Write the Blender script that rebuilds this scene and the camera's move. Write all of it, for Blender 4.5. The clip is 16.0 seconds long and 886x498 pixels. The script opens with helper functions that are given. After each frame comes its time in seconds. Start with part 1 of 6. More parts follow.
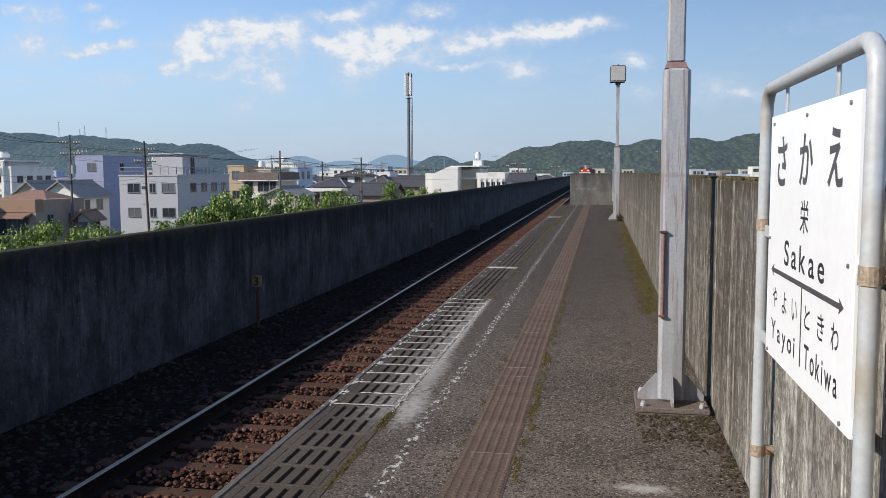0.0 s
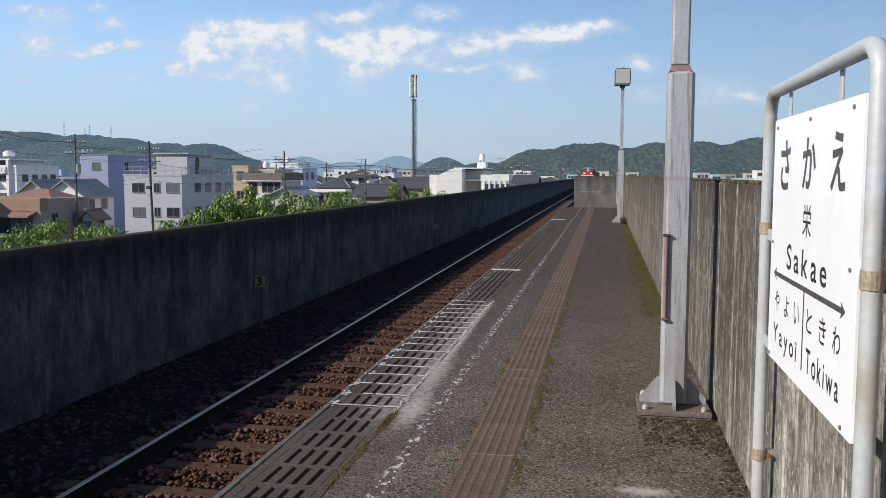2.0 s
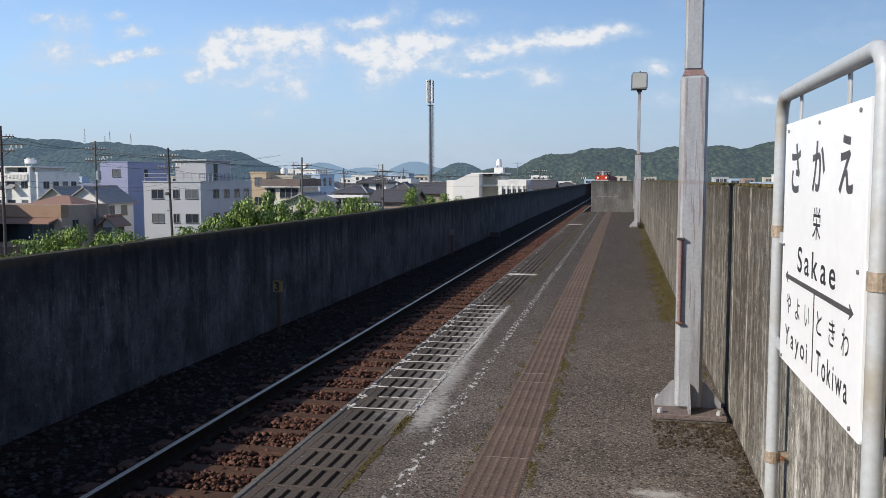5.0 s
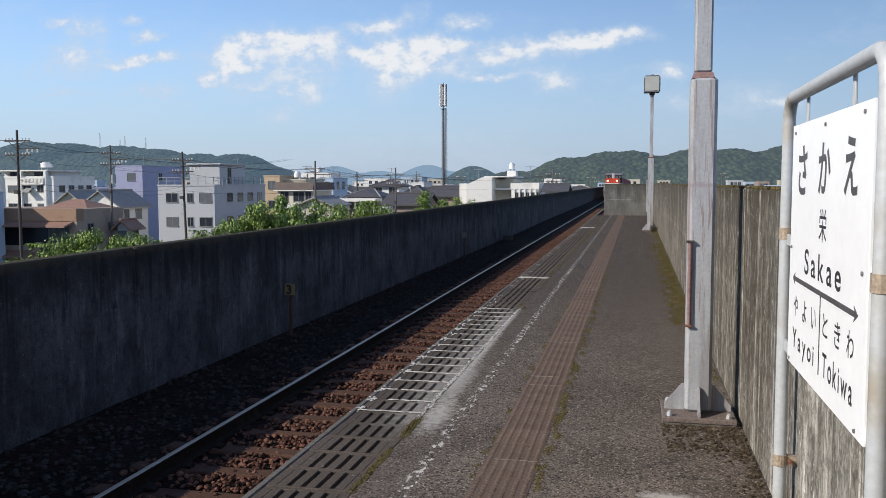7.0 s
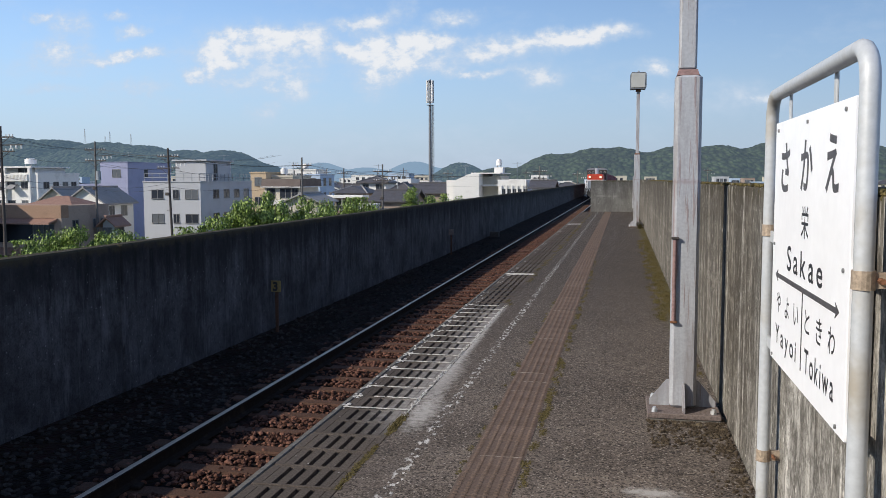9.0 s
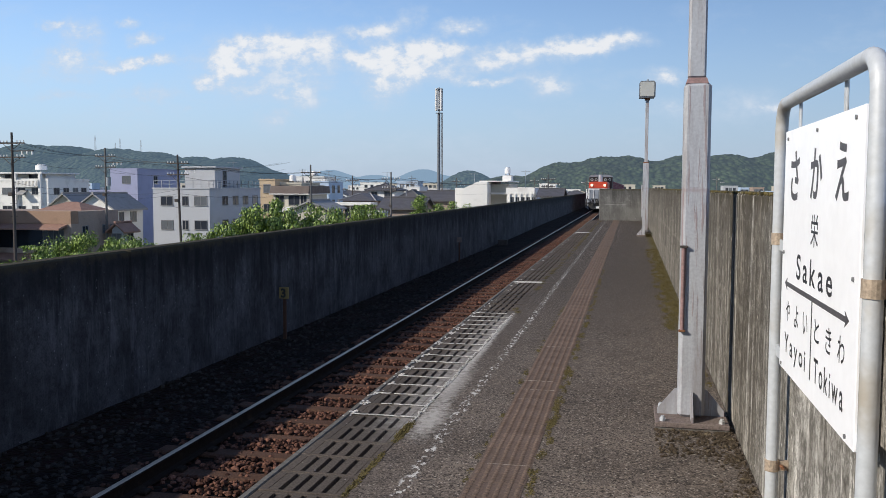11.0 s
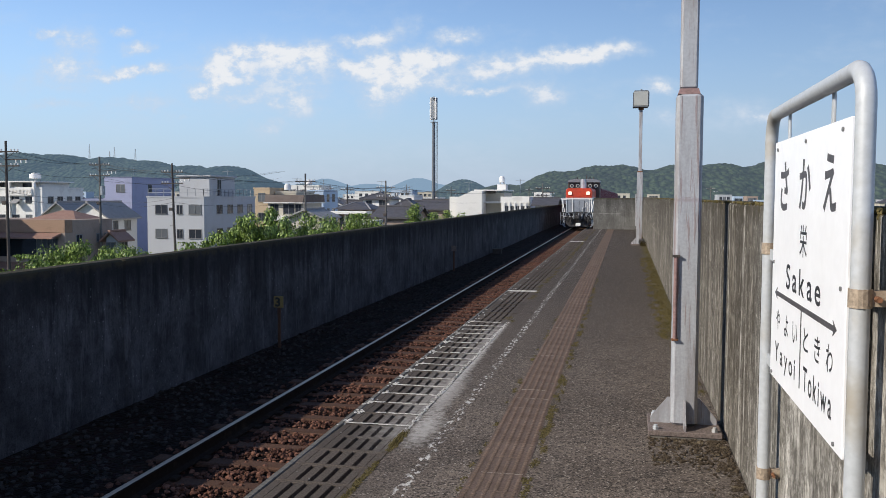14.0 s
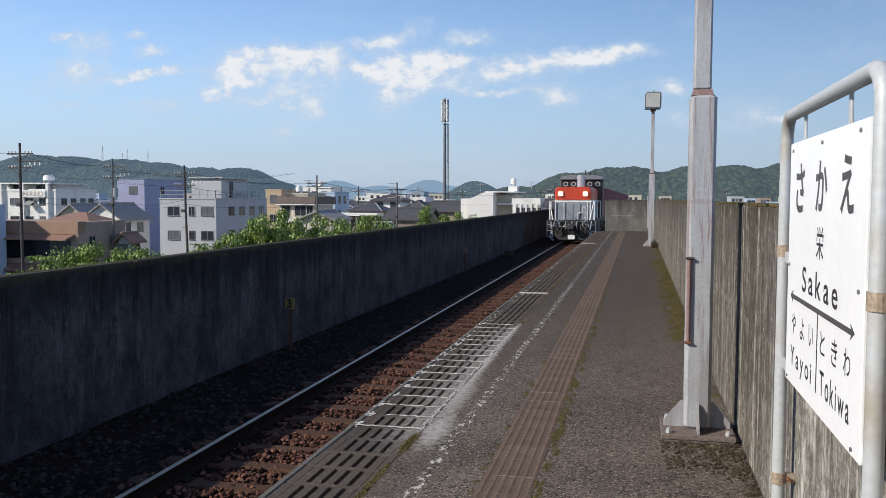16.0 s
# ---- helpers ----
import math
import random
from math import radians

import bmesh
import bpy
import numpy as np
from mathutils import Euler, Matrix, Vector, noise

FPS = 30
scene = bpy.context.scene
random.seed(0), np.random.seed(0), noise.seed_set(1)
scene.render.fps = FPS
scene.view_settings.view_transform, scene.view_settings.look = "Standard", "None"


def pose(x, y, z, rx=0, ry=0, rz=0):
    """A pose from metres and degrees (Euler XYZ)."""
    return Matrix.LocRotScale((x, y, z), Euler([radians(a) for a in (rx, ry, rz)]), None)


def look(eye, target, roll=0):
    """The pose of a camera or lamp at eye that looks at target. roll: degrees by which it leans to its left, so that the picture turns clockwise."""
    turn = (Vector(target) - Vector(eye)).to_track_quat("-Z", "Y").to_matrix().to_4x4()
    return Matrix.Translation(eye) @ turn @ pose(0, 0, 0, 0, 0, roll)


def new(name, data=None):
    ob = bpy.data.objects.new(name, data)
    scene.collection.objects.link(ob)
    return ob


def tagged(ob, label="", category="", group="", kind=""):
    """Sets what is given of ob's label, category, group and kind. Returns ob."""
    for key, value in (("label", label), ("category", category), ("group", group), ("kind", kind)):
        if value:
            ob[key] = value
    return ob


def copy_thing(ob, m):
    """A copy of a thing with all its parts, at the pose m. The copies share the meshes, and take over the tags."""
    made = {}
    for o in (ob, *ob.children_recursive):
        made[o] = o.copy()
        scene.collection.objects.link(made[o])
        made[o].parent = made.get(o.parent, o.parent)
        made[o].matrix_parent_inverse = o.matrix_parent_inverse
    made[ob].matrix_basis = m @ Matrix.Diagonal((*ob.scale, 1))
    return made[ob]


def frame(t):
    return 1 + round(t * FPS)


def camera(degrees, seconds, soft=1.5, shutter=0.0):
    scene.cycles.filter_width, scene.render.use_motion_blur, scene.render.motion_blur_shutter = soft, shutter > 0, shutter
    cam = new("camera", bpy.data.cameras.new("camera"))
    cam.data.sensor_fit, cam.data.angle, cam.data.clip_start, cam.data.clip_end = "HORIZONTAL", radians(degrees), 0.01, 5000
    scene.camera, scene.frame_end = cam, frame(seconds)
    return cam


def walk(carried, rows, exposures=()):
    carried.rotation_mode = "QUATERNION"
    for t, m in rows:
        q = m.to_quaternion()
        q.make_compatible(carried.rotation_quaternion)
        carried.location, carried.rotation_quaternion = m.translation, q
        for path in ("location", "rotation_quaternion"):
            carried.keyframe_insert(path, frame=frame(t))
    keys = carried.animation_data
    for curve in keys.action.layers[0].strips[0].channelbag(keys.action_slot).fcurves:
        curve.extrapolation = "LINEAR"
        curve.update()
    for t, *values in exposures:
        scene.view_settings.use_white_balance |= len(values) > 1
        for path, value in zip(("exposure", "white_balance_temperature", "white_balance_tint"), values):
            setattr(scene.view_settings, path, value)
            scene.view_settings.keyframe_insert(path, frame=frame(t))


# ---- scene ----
cam = camera(54.0, 16.0, 0.5)
PATH = [
    (0, (-0.0023, 0.0180, 1.5235), (-0.3573, 1.9790, 1.3475), -0.2),
    (0.5, (-0.0012, 0.0125, 1.5202), (-0.3562, 1.9735, 1.3442), 0),
    (1, (0.0032, 0.0059, 1.5213), (-0.3518, 1.9669, 1.3483), 0.1),
    (1.5, (0.0032, -0.0018, 1.5213), (-0.3538, 1.9592, 1.3523), 0.2),
    (2, (0.0021, 0.0136, 1.5224), (-0.3609, 1.9726, 1.3504), 0.2),
    (2.5, (-0.0034, 0.0103, 1.5213), (-0.3744, 1.9683, 1.3463), -0.1),
    (3, (0.0065, 0.0037, 1.5213), (-0.3675, 1.9597, 1.3433), -0.3),
    (3.5, (0.0252, -0.0007, 1.5224), (-0.3508, 1.9553, 1.3454), -0.3),
    (4, (0.0263, -0.0117, 1.5224), (-0.3507, 1.9453, 1.3494), -0.2),
    (6.5, (0.0373, -0.0260, 1.5158), (-0.4047, 1.9190, 1.3688), -0),
    (7, (0.0549, -0.0271, 1.5158), (-0.3771, 1.9199, 1.3638), -0.1),
    (7.5, (0.0648, -0.0315, 1.5136), (-0.3512, 1.9175, 1.3526), -0.1),
    (8, (0.0747, -0.0282, 1.5136), (-0.3303, 1.9238, 1.3486), -0.1),
    (8.5, (0.0681, -0.0227, 1.5158), (-0.3329, 1.9303, 1.3518), -0.1),
    (9, (0.0637, -0.0249, 1.5180), (-0.3393, 1.9271, 1.3580), -0.1),
    (11.5, (0.0637, -0.0238, 1.5136), (-0.3593, 1.9262, 1.3726), 0.2),
    (12, (0.0659, -0.0370, 1.5147), (-0.3531, 1.9130, 1.3707), 0.3),
    (12.5, (0.0670, -0.0458, 1.5169), (-0.3500, 1.9052, 1.3749), 0.3),
    (13, (0.0681, -0.0513, 1.5180), (-0.3469, 1.9007, 1.3850), 0.2),
    (13.5, (0.0725, -0.0480, 1.5180), (-0.3395, 1.9050, 1.3930), 0.2),
    (14, (0.0736, -0.0491, 1.5191), (-0.3364, 1.9049, 1.3971), 0.2),
    (14.5, (0.0725, -0.0469, 1.5180), (-0.3385, 1.9061, 1.3970), 0.2),
    (15, (0.0703, -0.0414, 1.5180), (-0.3437, 1.9116, 1.3970), 0.2),
    (15.5, (0.0670, -0.0425, 1.5202), (-0.3530, 1.9095, 1.3992), 0.2),
    (16, (0.0670, -0.0304, 1.5191), (-0.3680, 1.9176, 1.4011), 0.2),
]
walk(cam, [(t, look(eye, aim, roll)) for t, eye, aim, roll in PATH])
scene.view_settings.exposure = 0.0

# ---- sun and sky ----
SUN_TURN, SUN_RISE = 35.0, 29.9       # degrees behind the left-hand normal of the track, and above the horizon
toward_sun = Vector((-math.cos(radians(SUN_TURN)) * math.cos(radians(SUN_RISE)),
                     -math.sin(radians(SUN_TURN)) * math.cos(radians(SUN_RISE)), math.sin(radians(SUN_RISE))))
sun = new("sun", bpy.data.lights.new("sun", "SUN"))
sun.data.energy, sun.data.angle, sun.data.color = 5.0, radians(0.5), (1.0, 0.93, 0.83)
sun.matrix_world = look((0, 0, 60), Vector((0, 0, 60)) - toward_sun)

# each cloud: sideways slope, rise, half width, half height, thickness
CLOUDS_LEFT = [(-0.427, 0.173, 0.032, 0.009, 1.00), (-0.374, 0.166, 0.028, 0.011, 0.70), (-0.485, 0.158, 0.022, 0.012, 0.90), (-0.489, 0.138, 0.016, 0.011, 0.78),
               (-0.519, 0.128, 0.013, 0.007, 0.72), (-0.424, 0.149, 0.071, 0.023, 0.65), (-0.446, 0.116, 0.043, 0.005, 0.52), (-0.396, 0.112, 0.021, 0.013, 0.65),
               (-0.425, 0.082, 0.018, 0.008, 0.52), (-0.609, 0.155, 0.042, 0.005, 0.90), (-0.688, 0.195, 0.022, 0.011, 0.65), (-0.731, 0.205, 0.014, 0.004, 0.65),
               (-0.622, 0.204, 0.011, 0.003, 0.59), (-0.598, 0.185, 0.014, 0.005, 0.72), (-0.705, 0.164, 0.027, 0.009, 0.78), (-0.720, 0.116, 0.032, 0.004, 0.45),
               (-0.599, 0.116, 0.030, 0.006, 0.52), (-0.718, 0.144, 0.047, 0.008, 0.45), (-0.535, 0.095, 0.009, 0.003, 0.39)]
CLOUDS_MIDDLE = [(-0.311, 0.153, 0.019, 0.007, 0.80), (-0.287, 0.158, 0.014, 0.016, 0.80), (-0.270, 0.138, 0.027, 0.013, 0.95), (-0.236, 0.160, 0.019, 0.008, 1.00),
                 (-0.206, 0.161, 0.020, 0.005, 0.70), (-0.243, 0.144, 0.040, 0.012, 0.70), (-0.287, 0.116, 0.017, 0.013, 0.65), (-0.304, 0.185, 0.027, 0.006, 0.80),
                 (-0.193, 0.183, 0.020, 0.006, 0.78), (-0.256, 0.193, 0.010, 0.010, 0.45)]
CLOUDS_RIGHT = [(-0.150, 0.148, 0.026, 0.010, 0.75), (-0.105, 0.153, 0.038, 0.008, 0.75), (-0.054, 0.159, 0.038, 0.006, 0.95), (-0.023, 0.163, 0.025, 0.006, 0.75),
                (-0.163, 0.122, 0.023, 0.003, 0.80), (-0.095, 0.119, 0.022, 0.009, 0.72), (-0.199, 0.130, 0.017, 0.005, 0.65), (0.037, 0.124, 0.015, 0.005, 0.85),
                (0.040, 0.090, 0.018, 0.007, 0.52), (0.113, 0.088, 0.030, 0.012, 0.45), (0.148, 0.085, 0.015, 0.005, 0.59)]


class Nodes:
    """Short hand for a node tree."""

    def __init__(self, tree):
        self.tree = tree
        tree.nodes.clear()

    def put(self, kind, props=None, **values):
        n = self.tree.nodes.new("ShaderNode" + kind)
        props = props or {}
        if "operation" in props:
            n.operation = props["operation"]
        if "use_clamp" in props:
            n.use_clamp = props["use_clamp"]
        if "interpolation_type" in props:
            n.interpolation_type = props["interpolation_type"]
        for key, value in values.items():
            sock = n.inputs[int(key[1:])] if key[0] == "i" and key[1:].isdigit() else n.inputs[key.replace("_", " ")]
            if isinstance(value, bpy.types.NodeSocket):
                self.tree.links.new(value, sock)
            else:
                sock.default_value = value
        return n

    def math(self, op, a, b=0.0, c=0.0, clamp=False):
        n = self.put("Math", {"operation": op, "use_clamp": clamp}, i0=a, i1=b, i2=c)
        return n.outputs[0]

    def ramp(self, value, low, high, a=0.0, b=1.0):
        n = self.put("MapRange", {"interpolation_type": "SMOOTHSTEP"}, i0=value, i1=low, i2=high, i3=a, i4=b)
        return n.outputs[0]

    def noise(self, where, scale, detail=4.0, rough=0.6, stretch=None):
        if stretch:
            where = self.put("VectorMath", {"operation": "MULTIPLY"}, i0=where, i1=stretch).outputs[0]
        return self.put("TexNoise", None, Vector=where, Scale=scale, Detail=detail, Roughness=rough).outputs[0]

    def mix(self, fac, a, b, blend="MIX"):
        n = self.tree.nodes.new("ShaderNodeMix")
        n.data_type, n.blend_type = "RGBA", blend
        for sock, value in ((n.inputs[0], fac), (n.inputs[6], a), (n.inputs[7], b)):
            if isinstance(value, bpy.types.NodeSocket):
                self.tree.links.new(value, sock)
            elif sock.type == "RGBA":
                sock.default_value = (*value[:3], 1)
            else:
                sock.default_value = value
        return n.outputs[2]


def make_sky():
    world = bpy.data.worlds.new("sky")
    world.use_nodes = True
    scene.world = world
    n = Nodes(world.node_tree)
    sky = n.put("TexSky")
    sky.sky_type, sky.sun_disc = "NISHITA", False
    sky.sun_elevation, sky.sun_rotation = radians(SUN_RISE), radians(90 + SUN_TURN)
    sky.air_density, sky.dust_density, sky.ozone_density = 1.0, 0.3, 3.0
    way = n.put("TexCoord").outputs["Generated"]
    xyz = n.put("SeparateXYZ", None, i0=way)
    ahead = n.math("MAXIMUM", xyz.outputs[1], 0.02)
    plane = n.put("CombineXYZ", None, i0=n.math("DIVIDE", xyz.outputs[0], ahead), i1=n.math("DIVIDE", xyz.outputs[2], ahead)).outputs[0]
    # torn edges: the directions are shifted by two sizes of noise before the clouds are laid out
    shift = n.put("TexNoise", None, Vector=plane, Scale=26.0, Detail=7.0, Roughness=0.62).outputs["Color"]
    shift = n.put("VectorMath", {"operation": "SUBTRACT"}, i0=shift, i1=(0.5, 0.5, 0.5)).outputs[0]
    shift = n.put("VectorMath", {"operation": "MULTIPLY"}, i0=shift, i1=(0.07, 0.034, 0)).outputs[0]
    torn = n.put("VectorMath", {"operation": "ADD"}, i0=plane, i1=shift).outputs[0]
    total = None
    for u, v, ru, rv, thick in CLOUDS_LEFT + CLOUDS_MIDDLE + CLOUDS_RIGHT:
        off = n.put("VectorMath", {"operation": "SUBTRACT"}, i0=torn, i1=(u, v, 0)).outputs[0]
        off = n.put("VectorMath", {"operation": "MULTIPLY"}, i0=off, i1=(0.74 / ru, 0.7 / rv, 0)).outputs[0]
        size = n.put("VectorMath", {"operation": "LENGTH"}, i0=off).outputs[1]
        blob = n.ramp(size, 0.1, 1.9, thick, 0.0)
        total = blob if total is None else n.math("ADD", n.math("MAXIMUM", total, blob), n.math("MULTIPLY", n.math("MINIMUM", total, blob), 0.35))
    billow = n.noise(plane, 46.0, 9.0, 0.6, (1.0, 1.6, 1.0))
    wisp = n.noise(plane, 5.0, 6.0, 0.6, (1.0, 3.0, 1.0))
    body = n.math("MULTIPLY", total, n.ramp(billow, 0.32, 0.66, 0.55, 1.2))
    dense = n.math("MULTIPLY", n.ramp(body, -0.1, 0.95), 0.93)
    thin = n.math("MULTIPLY", n.ramp(n.math("ADD", wisp, n.math("MULTIPLY", n.math("SUBTRACT", billow, 0.5), 0.35)), 0.42, 0.8), n.ramp(xyz.outputs[2], 0.0, 0.3, 0.4, 0.1))
    dense = n.math("MAXIMUM", dense, thin)
    tone = n.mix(n.ramp(body, 0.35, 1.15), (0.57, 0.67, 0.81), (0.86, 0.87, 0.89))
    haze = n.ramp(xyz.outputs[2], -0.02, 0.22, 0.8, 0.0)
    blue = n.put("Background", None, Color=n.mix(1.0, sky.outputs[0], (0.96, 0.98, 1.08), "MULTIPLY"), Strength=0.122)
    mist = n.put("Background", None, Color=(0.345, 0.465, 0.675, 1), Strength=1.0)
    white = n.put("Background", None, Color=tone, Strength=1.0)
    low = n.put("MixShader", None, Fac=haze, i1=blue.outputs[0], i2=mist.outputs[0])
    out = n.put("MixShader", None, Fac=dense, i1=low.outputs[0], i2=white.outputs[0])
    n.put("OutputWorld", None, Surface=out.outputs[0])


make_sky()


# ---- materials ----
def surface(name, build, shine=0.5):
    """A material; build(n, where) returns colour, roughness, metal and bump height (or None) with its depth."""
    m = bpy.data.materials.new(name)
    m.use_nodes = True
    n = Nodes(m.node_tree)
    colour, rough, metal, height, depth = build(n, n.put("TexCoord").outputs["Object"])
    s = n.put("BsdfPrincipled", None, Base_Color=colour if isinstance(colour, bpy.types.NodeSocket) else (*colour, 1), Roughness=rough, Metallic=metal)
    # porous stone and soil hardly shine
    s.inputs["Specular IOR Level"].default_value = 0.12 if rough in (0.9, 0.92, 0.95) else shine
    if height is not None:
        n.tree.links.new(n.put("Bump", None, Strength=0.8, Distance=depth, Height=height).outputs[0], s.inputs["Normal"])
    n.put("OutputMaterial", None, Surface=s.outputs[0])
    return m


def plain(name, colour, rough=0.6, metal=0.0, grain=8.0, vary=0.25, dirt=(0.1, 0.08, 0.06), dirty=0.25, bump=0.002, piece=0.0):
    """Paint, plaster or metal with fine grain and larger dirty patches; piece: how much pieces differ."""
    def build(n, where):
        fine, large = n.noise(where, grain * 6), n.noise(where, grain * 0.4, 5.0)
        c = n.mix(n.ramp(fine, 0.3, 0.7), [v * (1 - vary) for v in colour], [min(1, v * (1 + vary)) for v in colour])
        c = n.mix(n.math("MULTIPLY", n.ramp(large, 0.5, 0.75), dirty), c, dirt)
        if piece:
            one = n.put("ObjectInfo").outputs["Random"]
            c = n.mix(n.math("MULTIPLY", one, piece), c, [v * 0.35 for v in colour])
        return c, n.ramp(large, 0.3, 0.7, rough * 0.85, min(1, rough * 1.15)), metal, fine, bump
    return surface(name, build, 0.15 if rough >= 0.8 else 0.5)


def glow(name, colour, strength):
    m = bpy.data.materials.new(name)
    m.use_nodes = True
    n = Nodes(m.node_tree)
    n.put("OutputMaterial", None, Surface=n.put("Emission", None, Color=(*colour, 1), Strength=strength).outputs[0])
    return m


def build_asphalt(n, where):
    xyz = n.put("SeparateXYZ", None, i0=where)
    x, y = xyz.outputs[0], xyz.outputs[1]
    big, mid = n.noise(where, 0.9, 5.0), n.noise(where, 7.0, 5.0)
    cells = n.put("TexVoronoi", None, Vector=where, Scale=120.0)
    grain = n.noise(where, 160.0, 2.0)
    c = n.mix(n.ramp(big, 0.3, 0.7), (0.108, 0.086, 0.069), (0.215, 0.173, 0.140))
    # the asphalt gets darker further along the platform, with a noisy edge
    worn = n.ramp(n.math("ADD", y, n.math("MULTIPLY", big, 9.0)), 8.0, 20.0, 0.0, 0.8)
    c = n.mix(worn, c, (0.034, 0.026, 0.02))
    c = n.mix(n.ramp(mid, 0.35, 0.75, 0.0, 0.5), c, (0.05, 0.046, 0.042))
    tint = n.put("SeparateColor", None, i0=cells.outputs["Color"])
    c = n.mix(n.ramp(tint.outputs[0], 0.62, 0.95, 0.0, 0.75), c, (0.26, 0.215, 0.175))
    c = n.mix(n.ramp(tint.outputs[1], 0.5, 0.9, 0.0, 0.8), c, (0.026, 0.022, 0.02))
    spots = n.put("TexVoronoi", None, Vector=where, Scale=17.0)
    c = n.mix(n.ramp(spots.outputs["Distance"], 0.12, 0.06, 0.0, 0.8), c, (0.42, 0.38, 0.33))
    chips = n.put("TexVoronoi", None, Vector=where, Scale=41.0)
    pick = n.put("SeparateColor", None, i0=chips.outputs["Color"]).outputs[2]
    c = n.mix(n.math("MULTIPLY", n.ramp(chips.outputs["Distance"], 0.3, 0.16), n.ramp(pick, 0.8, 0.9, 0.0, 0.75)), c, (0.40, 0.35, 0.29))
    c = n.mix(n.math("MULTIPLY", n.ramp(chips.outputs["Distance"], 0.5, 0.3), n.ramp(pick, 0.22, 0.1, 0.0, 0.7)), c, (0.02, 0.016, 0.013))
    # the coping along the edge is smoother and browner
    c = n.mix(n.math("MULTIPLY", n.ramp(x, -1.0, -1.03), 0.2), c, (0.06, 0.05, 0.043))
    # worn white edge line
    line = n.ramp(n.math("ABSOLUTE", n.math("ADD", x, n.math("ADD", 1.043, n.math("MULTIPLY", n.math("SUBTRACT", mid, 0.5), 0.05)))), 0.045, 0.02)
    flake = n.ramp(n.noise(where, 16.0, 6.0, 0.7, (1.6, 0.75, 1.0)), 0.52, 0.6)
    c = n.mix(n.math("MULTIPLY", n.math("MULTIPLY", line, flake), 0.85), c, (0.62, 0.6, 0.56))
    # spilt white powder by the grating and on the slab
    for px, py, rx, ry, amount in ((-1.19, 5.4, 0.1, 0.45, 0.65), (-1.23, 6.3, 0.085, 0.9, 0.5), (-1.27, 7.4, 0.05, 1.3, 0.6), (-1.29, 8.8, 0.04, 1.7, 0.7), (0.22, 4.2, 0.16, 0.07, 0.75)):
        off = n.put("VectorMath", {"operation": "SUBTRACT"}, i0=where, i1=(px, py, 0)).outputs[0]
        off = n.put("VectorMath", {"operation": "MULTIPLY"}, i0=off, i1=(1 / rx, 1 / ry, 0)).outputs[0]
        size = n.math("ADD", n.put("VectorMath", {"operation": "LENGTH"}, i0=off).outputs[1], n.math("MULTIPLY", n.math("SUBTRACT", n.noise(where, 22.0, 5.0, 0.7), 0.5), 2.6))
        c = n.mix(n.ramp(size, 1.35, 0.1, 0.0, amount), c, (0.5, 0.47, 0.43))
    # mossy soil at the foot of the wall
    moss = n.math("MULTIPLY", n.ramp(n.math("ADD", x, n.math("MULTIPLY", mid, 0.24)), 0.62, 0.76), n.ramp(big, 0.25, 0.42))
    moss = n.math("MULTIPLY", moss, n.ramp(y, 7.5, 11.0))
    c = n.mix(n.math("MULTIPLY", moss, 0.8), c, (0.095, 0.082, 0.034))
    tall = n.math("ADD", n.math("MULTIPLY", grain, 0.4), n.math("MULTIPLY", cells.outputs["Distance"], -0.5))
    return c, 0.9, 0.0, tall, 0.004


